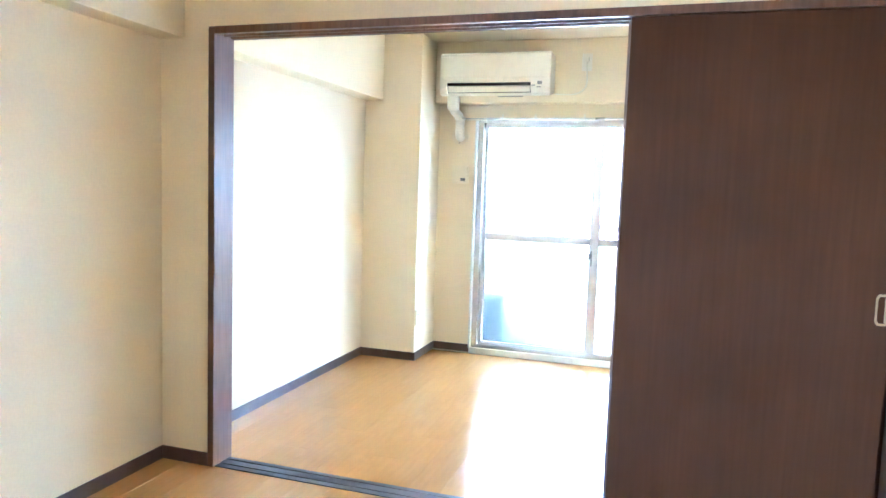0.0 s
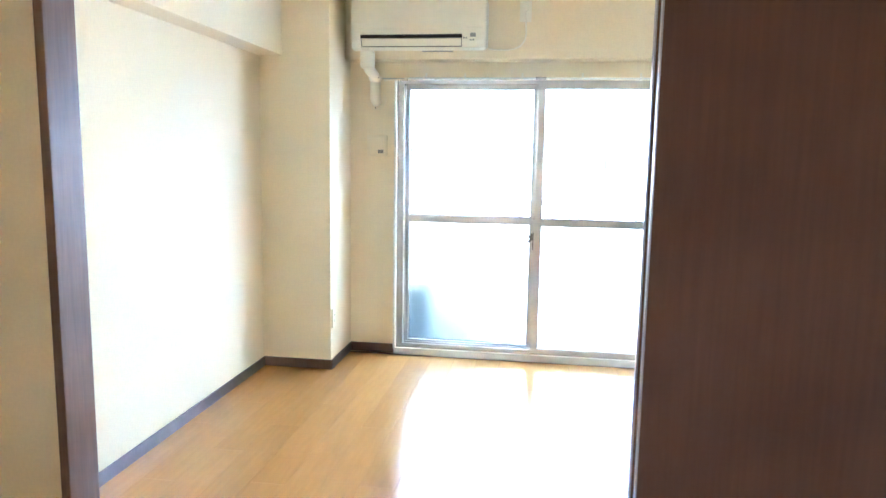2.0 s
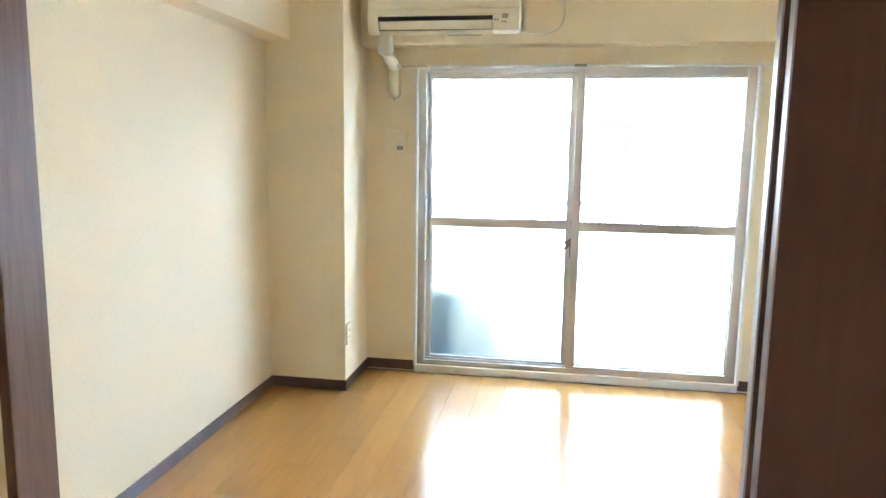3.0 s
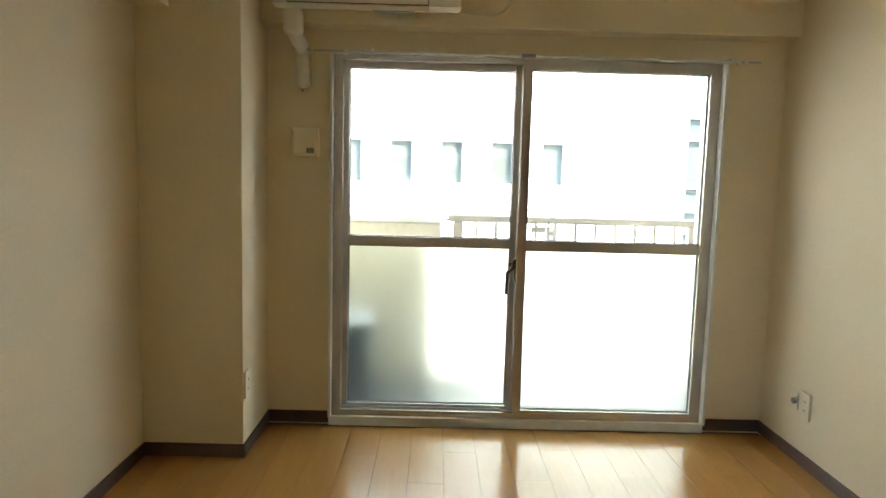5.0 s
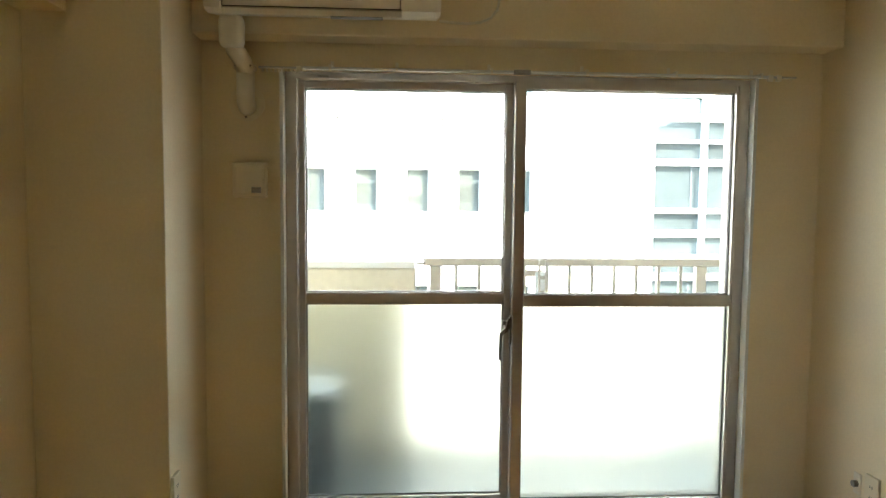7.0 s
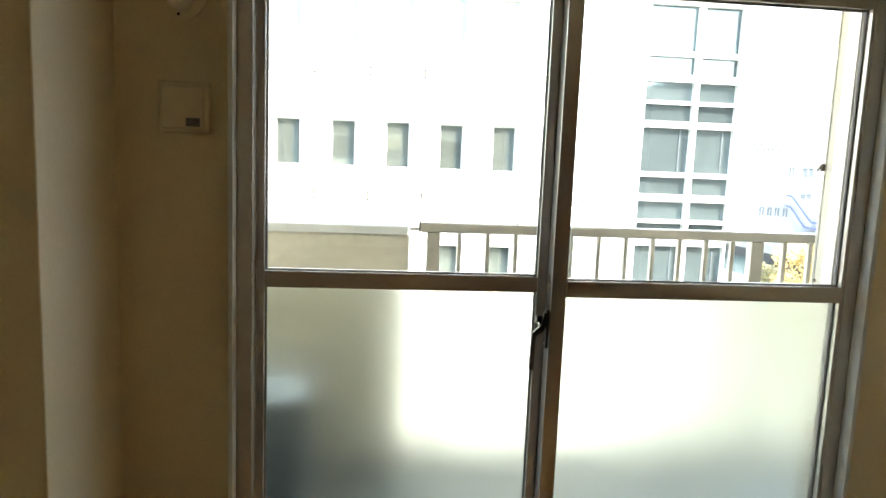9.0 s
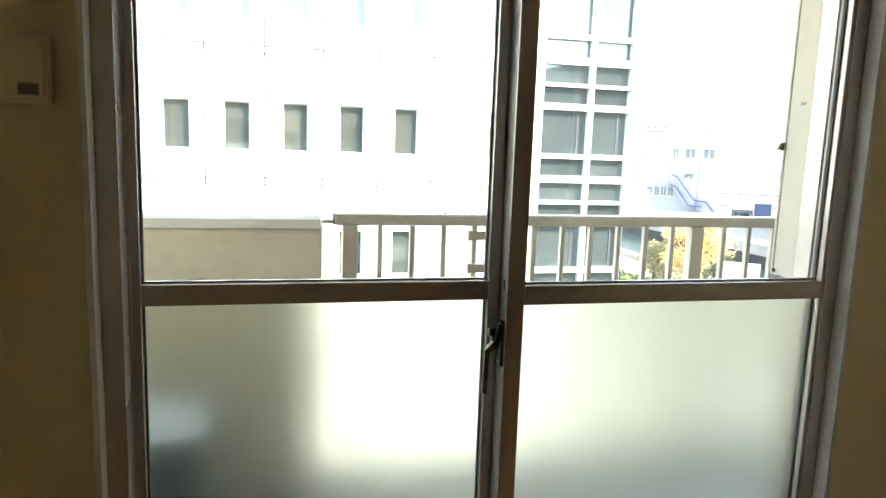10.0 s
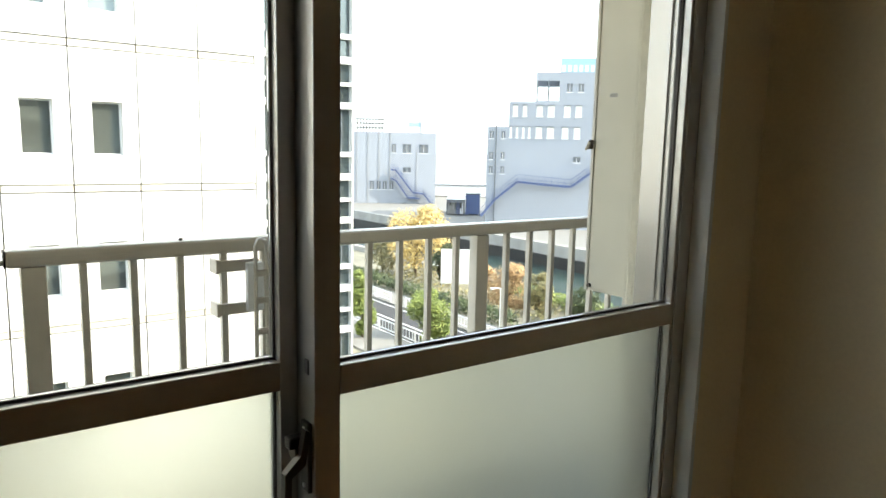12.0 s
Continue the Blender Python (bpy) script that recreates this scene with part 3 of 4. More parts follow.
# ---- the balcony ----
BF = -0.12
structure("balcony_floor", slab(-4.2, 4.2, 5.14, 6.30, BF - 0.16, BF), SLAB, "smooth grey coated balcony floor", "balcony floor")
structure("balcony_kerb", slab(-0.918, 4.2, 6.10, 6.22, BF, -0.075, bevel=0.008), PARAPET, "low beige concrete kerb under the railing", "kerb")
structure("balcony_soffit", slab(-4.2, 4.2, 5.14, 6.30, 2.42, 2.56), PARAPET, "plain underside of the balcony above", "ceiling")
pp = thing("balcony_parapet", (-2.5, 6.16, BF), "solid beige rendered balcony parapet with pale coping", "parapet", kind="structure")
part("wall", slab(-4.2, -0.9180, 6.09, 6.23, BF, 0.935, bevel=0.01), PARAPET, pp)
bm = bmesh.new()
profile(bm, [(6.08, 0.936), (6.24, 0.936), (6.235, 0.975), (6.17, 0.992), (6.10, 0.985), (6.082, 0.97)], "x", -4.2, -0.9250)
part("coping", bm, PARAPET_CAP, pp, "pale sloping coping")

rl = thing("balcony_railing", (0.6, 6.16, -0.075), "beige painted metal balcony railing with upright bars", "railing")
bm = slab(-0.8700, 4.0, 6.132, 6.188, 0.942, 0.990, bevel=0.010)
part("handrail", bm, RAIL_PAINT, rl)
part("end_pin", bar(bmesh.new(), (-0.9180, 6.16, 0.955), (-0.8700, 6.16, 0.955), 0.008, 10), RAIL_PAINT, rl)
part("end_cap", slab(-0.8730, -0.8695, 6.134, 6.186, 0.944, 0.988), BLACK, rl)
part("bottom_rail", slab(-0.80, 4.0, 6.145, 6.175, -0.020, 0.010, bevel=0.003), RAIL_PAINT, rl)
for x in (-0.8070, 0.735, 2.30):
    part("post", slab(x - 0.030, x + 0.030, 6.135, 6.185, -0.075, 0.9415, bevel=0.003), RAIL_PAINT, rl)
x = -0.6870
while x < 3.9:
    if abs(x - 0.735) > 0.07 and abs(x - 2.30) > 0.07:
        part("bar", slab(x - 0.010, x + 0.010, 6.148, 6.172, 0.0105, 0.9415, bevel=0.002), RAIL_PAINT, rl)
    x += 0.1305
part("stud", bar(bmesh.new(), (-0.4240, 6.150, 0.990), (-0.4240, 6.150, 0.997), 0.006, 8), BLACK, rl)

# holder for a laundry pole, clamped to the railing
lp = thing("laundry_pole_holder", (-0.25, 6.12, 0.6), "ivory metal laundry pole holder clamped to the railing", "pole holder")
for z in (0.905, 0.770):
    bm = slab(-0.3250, -0.1950, 6.118, 6.134, z - 0.018, z + 0.018, bevel=0.003)
    box(bm, -0.3320, -0.3200, 6.112, 6.180, z - 0.022, z + 0.022, bevel=0.002)
    part("bracket", bm, RAIL_PAINT, lp)
part("mount_plate", slab(-0.2420, -0.1880, 6.095, 6.118, 0.760, 0.915, bevel=0.004), PARAPET_CAP, lp)
arm = bmesh.new()
loop = []
for i in range(15):
    a = math.pi * i / 14
    loop.append((-0.2090 - 0.022 * math.cos(a), 6.066 - 0.010 * math.cos(a), 0.962 + 0.028 * math.sin(a)))
tube(arm, [(-0.2310, 6.056, 0.40)] + loop + [(-0.1870, 6.076, 0.40)], 0.0065, 8)
for z in (0.50, 0.60, 0.70, 0.80, 0.885):
    box(arm, -0.2310, -0.1870, 6.060, 6.072, z - 0.009, z + 0.009)
part("arm", arm, RAIL_PAINT, lp)

# short wing wall with a board and a latch hook
structure("wing_wall", slab(0.538, 0.676, 5.14, 5.275, BF, 2.40, bevel=0.006), ROUGHCAST, "ivory roughcast wing wall beside the window", "wall")
structure("reveal_east", slab(0.3865, 0.3995, 5.0955, 5.150, 0.064, 1.774, bevel=0.002), ROUGHCAST, "ivory roughcast reveal outside the window", "wall")
structure("reveal_west", slab(-1.4615, -1.4485, 5.0955, 5.150, 0.064, 1.774, bevel=0.002), ROUGHCAST, "ivory roughcast reveal outside the window", "wall")
structure("outer_wall_east", slab(0.3995, 0.538, 5.1405, 5.160, BF, 2.40), ROUGHCAST, "ivory roughcast outer wall beside the window", "wall")
bd = thing("partition_board", (0.535, 5.35, 0.87), "ivory partition board with a small latch hook", "partition")
part("board", slab(0.538, 0.564, 5.2755, 5.412, 0.872, 2.395, bevel=0.003), PANEL_BOARD, bd)
part("edge_strip", slab(0.535, 0.567, 5.4125, 5.424, 0.872, 2.395, bevel=0.002), RAIL_PAINT, bd)
part("joint_strip", slab(0.5355, 0.5385, 5.268, 5.2745, 0.872, 2.395), PANEL_BOARD, bd)
hk = part("hook", slab(0.521, 0.535, 5.414, 5.424, 1.285, 1.312, bevel=0.003), DARK_METAL, bd, "small metal latch hook")
part("tongue", bar(bmesh.new(), (0.521, 5.419, 1.305), (0.513, 5.424, 1.283), 0.004, 8), CHROME, hk)
part("bolt", bar(bmesh.new(), (0.538, 5.405, 0.888), (0.531, 5.405, 0.888), 0.006, 10), DARK_METAL, bd)
part("mark", slab(0.5372, 0.5382, 5.340, 5.366, 1.430, 1.440), PLASTIC_GREY, bd)

# outdoor unit of the air conditioner
ou = thing("outdoor_unit", (-1.68, 5.53, BF), "air-conditioner outdoor unit on the balcony, sides coloured dark for shade", "outdoor unit")
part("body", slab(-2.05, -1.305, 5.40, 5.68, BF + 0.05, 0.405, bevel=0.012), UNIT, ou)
part("top", slab(-2.06, -1.295, 5.39, 5.69, 0.4055, 0.43, bevel=0.006), UNIT_TOP, ou, "sheet-metal lid coloured paler for the light on top")
for x in (-1.95, -1.43):
    part("foot", slab(x - 0.03, x + 0.03, 5.38, 5.70, BF, BF + 0.05), BLACK, ou)
for r in (0.06, 0.12, 0.18):
    bm = bmesh.new()
    tube(bm, [(-1.78 + r * math.cos(2 * math.pi * i / 20), 5.693, 0.16 + r * math.sin(2 * math.pi * i / 20)) for i in range(21)], 0.003, 5)
    part("fan_ring", bm, UNIT_TOP, ou)

# the apartment house round the flat
ah = thing("apartment_house", (0, 0, -10), "tiled apartment house that holds the flat", "building", kind="structure")
part("wing", slab(-18, -2.5, 0.6, 5.139, -10, 5.6), APARTMENT, ah)
part("wing", slab(-18, -8.0, -7, 0.6, -10, 5.6), APARTMENT, ah)
part("wing", slab(1.6, 18.8, -7, 5.139, -10, 5.7), APARTMENT, ah)
part("wing", slab(18.8, 24, -7, 5.139, -10, 7.2), APARTMENT, ah)
part("upper_floors", slab(-2.5, 1.6, -7, 5.139, 2.56, 8.1), APARTMENT, ah)
part("lower_floors", slab(-2.5, 1.6, -7, 5.139, -10, -0.105), APARTMENT, ah)
part("back_wall", slab(-2.5, 1.6, -7, -2.8, -0.105, 2.56), APARTMENT, ah)
part("infill", slab(0.83, 1.6, 2.52, 5.135, -0.105, 2.5), APARTMENT, ah)
for fl in (-3.0, -5.9):
    part("balcony_band", slab(-17, 15, 5.14, 6.3, fl - 0.2, fl + 0.75), PARAPET, ah)
for fl in (-2.25, -5.1):
    for x in (-15, -11.5, -8, -4.5, -1, 2.5, 6, 9.5, 13):
        part("window", slab(x - 0.9, x + 0.9, 5.1395, 5.16, fl - 0.3, fl + 1.3), OFFICE_GLASS, ah)
for x in (-15, -11.5, -8, -5.6, 4.9, 8.5, 12.5):
    part("window", slab(x - 0.9, x + 0.9, 5.1395, 5.16, 0.05, 1.8), OFFICE_GLASS, ah)

# ---- the office building across the street ----
OY = 25.9
ob_ = thing("office_building", (0, OY, -10), "white panelled office building with rows of narrow windows", "building")
ROOF = 13.0
part("core", slab(-30, 7.66, OY + 0.34, OY + 16, -10, ROOF - 0.2), OFFICE_JOINT, ob_)
PITCH, ROW0 = 4.02, 0.885
cols = [0.40 + 1.775 * k for k in range(-17, 4)]
storeys = [0.05 + PITCH * k for k in range(-2, 4)]
for zi, z0 in enumerate(storeys):
    z1 = min(z0 + PITCH, ROOF)
    for x0 in cols:
        x1 = x0 + 1.775
        a, b, c, d = x0 + 0.019, x1 - 0.019, z0 + 0.020, z1 - 0.23
        wx1 = x0 + 1.345
        wx0 = wx1 - 0.81
        wz0 = z0 + (ROW0 - 0.05)
        wz1 = wz0 + 1.52
        bm = bmesh.new()
        if x0 < 3.6:
            box(bm, a, wx0, OY, OY + 0.33, c, d)
            box(bm, wx1, b, OY, OY + 0.33, c, d)
            box(bm, wx0, wx1, OY, OY + 0.33, c, wz0)
            box(bm, wx0, wx1, OY, OY + 0.33, wz1, d)
        else:
            box(bm, a, b, OY, OY + 0.33, c, d)
        part("panel", bm, OFFICE_PANEL, ob_)
        part("band_panel", slab(a, b, OY + 0.04, OY + 0.33, d + 0.034, z1), OFFICE_BAND, ob_)
        if x0 < 3.6 and x0 > -16:
            # Darker right-hand pane is added to imitate the reveal's reflection in the glass.
            wm = wx0 + 0.52
            w = part("window", slab(wx0 + 0.05, wm, OY + 0.235, OY + 0.25, wz0 + 0.05, wz1 - 0.05), OFFICE_GLASS, ob_)
            part("pane", slab(wm, wx1 - 0.05, OY + 0.255, OY + 0.27, wz0 + 0.05, wz1 - 0.05), BAY_GLASS, w)
            bm = slab(wx0, wx0 + 0.05, OY + 0.22, OY + 0.27, wz0, wz1)
            box(bm, wx1 - 0.05, wx1, OY + 0.22, OY + 0.27, wz0, wz1)
            box(bm, wx0 + 0.05, wx1 - 0.05, OY + 0.22, OY + 0.27, wz1 - 0.05, wz1)
            box(bm, wx0 + 0.05, wx1 - 0.05, OY + 0.22, OY + 0.27, wz0, wz0 + 0.05)
            part("frame", bm, OFFICE_FRAME, w)
part("panel", slab(7.517, 7.655, OY, OY + 0.33, -8, ROOF - 0.3), OFFICE_PANEL, ob_)
part("plinth", slab(-30, 7.66, OY, OY + 0.33, -10, storeys[0]), OFFICE_PANEL, ob_)
part("roof_edge", slab(-30.05, 11.1, OY - 0.05, OY + 16, ROOF, ROOF + 0.25), OFFICE_FRAME, ob_)

# glazed stair bay at its end
TX0, TX1 = 7.66, 11.08
part("bay_core", slab(TX0, TX1, OY + 0.30, OY + 15.5, -10, ROOF - 0.01), OFFICE_FRAME, ob_)
for x0, x1 in ((TX0, 7.80), (9.50, 9.66), (TX1 - 0.06, TX1)):
    part("bay_mullion", slab(x0, x1, OY - 0.03, OY + 0.30, -10, ROOF - 0.01), OFFICE_FRAME, ob_)
edges = []
for k in range(-3, 3):
    for z0, z1 in ((1.11, 2.60), (0.35, 0.94), (-0.52, 0.11), (-1.20, -0.64)):
        edges.append((z0 + PITCH * k, z1 + PITCH * k))
edges.sort()
for i, (z0, z1) in enumerate(edges):
    top = edges[i + 1][0] if i + 1 < len(edges) else ROOF
    for x0, x1 in ((7.80, 9.50), (9.66, TX1 - 0.06)):
        part("bay_pane", slab(x0, x1, OY + 0.20, OY + 0.22, z0, z1), BAY_GLASS, ob_)
        part("bay_transom", slab(x0, x1, OY - 0.03, OY + 0.30, z1, top), OFFICE_FRAME, ob_)
        if 1.2 < z1 - z0 and z0 < 2:
            part("bay_frame", slab(x1 - 0.33, x1 - 0.29, OY + 0.17, OY + 0.20, z0, z1), FAR_GLASS, ob_)

# ---- ground, road, canal ----
GZ = -10.0
structure("ground", slab(-900, 36.8, -900, 1500, GZ - 3, GZ), GROUND, "bare park ground with fallen leaves", "ground")
structure("far_bank", slab(55.2, 2500, -900, 1500, GZ - 3, GZ - 0.2), PAVING, "paved far bank of the canal", "ground")
structure("water", slab(36.8, 55.2, -900, 1500, GZ - 3, GZ - 1.7), WATER, "dark green canal water", "water")
structure("road", slab(20.6, 25.2, 7, 400, GZ - 0.1, GZ + 0.02), ASPHALT, "grey asphalt street along the canal park", "road")
structure("pavement", slab(17.6, 20.6, 7, 400, GZ - 0.1, GZ + 0.14), PAVING, "pale paved footway with a kerb", "pavement")
structure("pavement_far", slab(25.2, 27.4, 7, 400, GZ - 0.1, GZ + 0.14), PAVING, "pale paved footway beside the park", "pavement")
bm = bmesh.new()
box(bm, 22.8, 22.95, 8, 300, GZ + 0.02, GZ + 0.026)
box(bm, 20.85, 20.97, 8, 300, GZ + 0.02, GZ + 0.026)
box(bm, 24.83, 24.95, 8, 300, GZ + 0.02, GZ + 0.026)
structure("road_marking", bm, LINE_PAINT, "white painted lines on the street", "road marking")
structure("quay_near", slab(36.2, 36.9, -200, 500, GZ - 2.5, GZ + 0.5), QUAY, "low weathered concrete quay wall", "quay")
structure("quay_far", slab(54.9, 55.9, -200, 500, GZ - 2.5, GZ + 0.9), QUAY, "weathered concrete quay wall across the canal", "quay")
structure("quay_fender", slab(54.7, 54.9, -200, 500, GZ - 1.9, GZ - 0.4), BLACK, "dark tide line along the far quay", "quay")


def guard_rail(x, y0, y1):
    g = thing("guard_rail", (x, (y0 + y1) / 2, GZ), "white painted pipe guard rail along the street", "guard rail", "street guard rails")
    bm = bmesh.new()
    for z in (0.80, 0.28):
        bar(bm, (x, y0, GZ + z), (x, y1, GZ + z), 0.045, 6)
    part("rail", bm, GUARD, g)
    n = int((y1 - y0) / 2.0)
    for i in range(n + 1):
        part("post", bar(bmesh.new(), (x, y0 + 2.0 * i, GZ + 0.02), (x, y0 + 2.0 * i, GZ + 0.85), 0.055, 6), GUARD, g)
    bm = bmesh.new()
    k = int((y1 - y0) / 0.33)
    for i in range(k):
        bar(bm, (x, y0 + 0.33 * i, GZ + 0.28), (x, y0 + 0.33 * i, GZ + 0.80), 0.022, 5)
    part("infill", bm, GUARD, g)


guard_rail(20.75, 28.0, 48.0)
guard_rail(25.35, 28.0, 44.0)
guard_rail(25.35, 46.0, 66.0)


def tree(x, y, height, spread, mat, label, seed, leaves=2600, size=0.22, lobes=9, low=0.3, base=GZ):
    rng = random.Random(seed)
    t = thing("tree", (x, y, base), label, "tree")
    bm = bmesh.new()
    fork = Vector((x + rng.uniform(-0.1, 0.1), y, base + height * 0.38))
    bar(bm, (x, y, base), fork, 0.035 * height * 0.5, 8, 0.022 * height * 0.5)
    centres = []
    for i in range(lobes):
        a = rng.uniform(0, 2 * math.pi)
        h = low + (1 - low) * (i + 0.5) / lobes
        wide = spread * (0.35 + 0.65 * math.sin(math.pi * min(0.98, max(0.12, (h - low * 0.6) / (1.08 - low * 0.6)))))
        r = wide * rng.uniform(0.25, 0.75)
        c = Vector((x + r * math.cos(a), y + r * math.sin(a), base + height * h * 0.93))
        centres.append((c, wide * rng.uniform(0.42, 0.68)))
        bar(bm, fork - Vector((0, 0, rng.uniform(0, height * 0.12))), c, 0.010 * height * 0.5, 5, 0.003 * height)
    part("trunk", bm, BARK, t)
    bm = bmesh.new()
    for i in range(leaves):
        c, r = centres[rng.randrange(len(centres))]
        d = Vector((rng.gauss(0, 1), rng.gauss(0, 1), rng.gauss(0, 0.85)))
        d = d.normalized() * r * rng.uniform(0.35, 1.0) ** 0.6
        p = c + d
        u = Vector((rng.gauss(0, 1), rng.gauss(0, 1), rng.gauss(0, 1))).normalized()
        w = u.orthogonal().normalized()
        s = size * rng.uniform(0.6, 1.35)
        v = [bm.verts.new(p + u * s * 0.5), bm.verts.new(p + w * s * 0.35), bm.verts.new(p - u * s * 0.5), bm.verts.new(p - w * s * 0.35)]
        bm.faces.new(v)
    part("crown", bm, mat, t)
    return t


def at(az, dist):
    """A place at that compass bearing from the window."""
    return -1.04 + dist * math.sin(radians(az + 0.25)), 4.05 + dist * math.cos(radians(az + 0.25))


tree(*at(34.0, 60), 6.2, 2.9, LEAF_YELLOW, "broad tree in pale yellow autumn leaf beside the street", 3, 5200, 0.25, 14)
tree(*at(31.2, 62), 3.3, 2.0, LEAF_OLIVE, "low olive tree losing its leaves", 5, 1900, 0.22)
tree(*at(29.6, 40), 4.3, 0.95, LEAF_GREEN, "slender light green street tree", 7, 6500, 0.16, 16, 0.06)
tree(*at(35.5, 40), 2.95, 1.4, LEAF_GREEN, "dense round green shrub tree by the guard rail", 11, 10000, 0.14, 18, 0.05)
tree(*at(36.4, 57), 3.6, 1.2, LEAF_DARK, "dark green tree under the yellow one", 13, 1800, 0.22, 7, 0.15)
tree(*at(42.0, 48), 3.4, 1.7, LEAF_ORANGE, "low tree with pale orange autumn leaves by the canal", 17, 3400, 0.18, 11, 0.15)
tree(*at(44.4, 47), 3.1, 1.2, LEAF_OLIVE, "low olive tree by the canal", 19, 2800, 0.17, 9, 0.08)
tree(*at(40.2, 50), 3.3, 0.9, LEAF_ORANGE, "small tree with thin orange leaves", 23, 900, 0.18, 7, 0.35)
tree(*at(48.2, 46), 2.5, 1.3, LEAF_DARK, "dark green bush on the canal bank", 29, 2400, 0.17, 9, 0.05)


def hedge(x0, x1, y0, y1, h, mat, label, count, seed):
    rng = random.Random(seed)
    bm = bmesh.new()
    for i in range(count):
        p = Vector((rng.uniform(x0, x1), rng.uniform(y0, y1), GZ + h * rng.uniform(0, 1) ** 0.6 * rng.uniform(0.8, 1.1)))
        u = Vector((rng.gauss(0, 1), rng.gauss(0, 1), rng.gauss(0, 1))).normalized()
        w = u.orthogonal().normalized()
        s = rng.uniform(0.12, 0.3)
        bm.faces.new([bm.verts.new(p + u * s * 0.5), bm.verts.new(p + w * s * 0.4), bm.verts.new(p - u * s * 0.5), bm.verts.new(p - w * s * 0.4)])
    single("hedge", bm, mat, label, "hedge", kind="stuff")


hedge(27.6, 29.0, 36, 66, 0.9, LEAF_DARK, "dark clipped hedge along the park", 5200, 41)
hedge(30.0, 36.0, 36, 58, 0.55, LEAF_OLIVE, "low mixed planting on the canal bank", 2400, 43)
hedge(34.5, 36.2, 30, 44, 1.0, LEAF_GREEN, "green bushes along the quay", 2200, 47)

# white board added for a patch of glare, street lamp in the park
sb = thing("glare_board", (*at(37.6, 56), GZ), "tall white board added in the park for a patch of glare", "board")
cx, cy = at(37.6, 56)
bm = bmesh.new()
beam(bm, (cx - 1.15, cy + 0.87, GZ + 1.75), (cx + 1.15, cy - 0.87, GZ + 1.75), 0.08, 2.9)
part("panel", bm, GUARD, sb)
for q in (-1, 1):
    part("post", bar(bmesh.new(), (cx + q * 1.0, cy - q * 0.76 + 0.12, GZ), (cx + q * 1.0, cy - q * 0.76 + 0.12, GZ + 3.0), 0.05, 8), GUARD, sb)
lx, ly = at(41.25, 40)
lamp = thing("street_lamp", (lx, ly, GZ), "slim white street lamp with a short bent arm", "street lamp")
part("pole", tube(bmesh.new(), [(lx, ly, GZ), (lx, ly, GZ + 3.15), (lx - 0.06, ly, GZ + 3.25), (lx - 0.35, ly + 0.2, GZ + 3.28)], 0.045, 8), GUARD, lamp)
part("head", slab(lx - 0.6, lx - 0.33, ly + 0.1, ly + 0.3, GZ + 3.22, GZ + 3.30, bevel=0.02), GUARD, lamp)


# ---- far buildings across the canal, each in a frame of its own: s along the wall, d into it ----
def far_frame(az0, d0, az1, d1):
    a, b = Vector((*at(az0, d0), 0)), Vector((*at(az1, d1), 0))
    u = (b - a).normalized()
    n = Vector((-u.y, u.x, 0))
    m = Matrix(((u.x, n.x, 0, a.x), (u.y, n.y, 0, a.y), (0, 0, 1, 0), (0, 0, 0, 1)))
    return m, (b - a).length


def placed(bm, m):
    bm.transform(m)
    return bm


def height(el, dist):
    return 1.27 + dist * math.tan(radians(el - 0.35))


def far_windows(house, m, row, z0, z1, frame_mat=OFFICE_FRAME, pane_mat=FAR_GLASS):
    for s0, s1 in row:
        w = part("window", placed(slab(s0, s1, -0.03, 0.02, z0, z1), m), pane_mat, house)
        part("lintel", placed(slab(s0 - 0.05, s1 + 0.05, -0.16, -0.03, z1, z1 + 0.16), m), FAR_GLASS, w)
        bm = slab(s0 - 0.1, s1 + 0.1, -0.10, -0.03, z0 - 0.14, z0)
        box(bm, (s0 + s1) / 2 - 0.04, (s0 + s1) / 2 + 0.04, -0.05, -0.03, z0, z1)
        part("sill", placed(bm, m), frame_mat, w)


def outside_stair(house, m, points, width=1.0):
    """Steel flights and landings along a wall with rails, through the points (s, z)."""
    for (s0, z0), (s1, z1) in zip(points, points[1:]):
        bm = bmesh.new()
        beam(bm, (s0, -1.0, z0), (s1, -1.0, z1), 0.9, 0.35)
        f = part("stair_flight", placed(bm, m), STAIR_BLUE, house, "blue steel stair flight")
        bm = bmesh.new()
        for h in (0.55, 1.1):
            beam(bm, (s0, -1.5, z0 + h), (s1, -1.5, z1 + h), 0.06, 0.06)
        k = max(2, int(abs(s1 - s0) / 0.9))
        for i in range(k + 1):
            s, z = s0 + (s1 - s0) * i / k, z0 + (z1 - z0) * i / k
            box(bm, s - 0.03, s + 0.03, -1.53, -1.47, z, z + 1.1)
        part("hand_rail", placed(bm, m), STAIR_BLUE, f)


# warehouse with a zigzag stair
DA = 146
ma, la = far_frame(27.0, DA, 35.5, DA)
wa = thing("warehouse", (*at(31, DA), GZ), "pale blue-grey warehouse with a blue zigzag outside stair", "building")
sa = lambda az: la * (az - 27.0) / 8.5
ta = height(1.65, DA)
part("wall", placed(slab(0, la, 0, 26, GZ - 0.2, ta), ma), FAR_WALL, wa)
for az in (29.0, 29.9, 30.8, 31.7, 33.9):
    part("downpipe", placed(slab(sa(az) - 0.04, sa(az) + 0.04, -0.10, 0, GZ, ta - (0 if az < 33 else 4)), ma), QUAY, wa)
far_windows(wa, ma, [(sa(31.85), sa(32.2)), (sa(32.75), sa(33.45)), (sa(34.1), sa(34.85))], height(0.0, DA), height(0.65, DA))
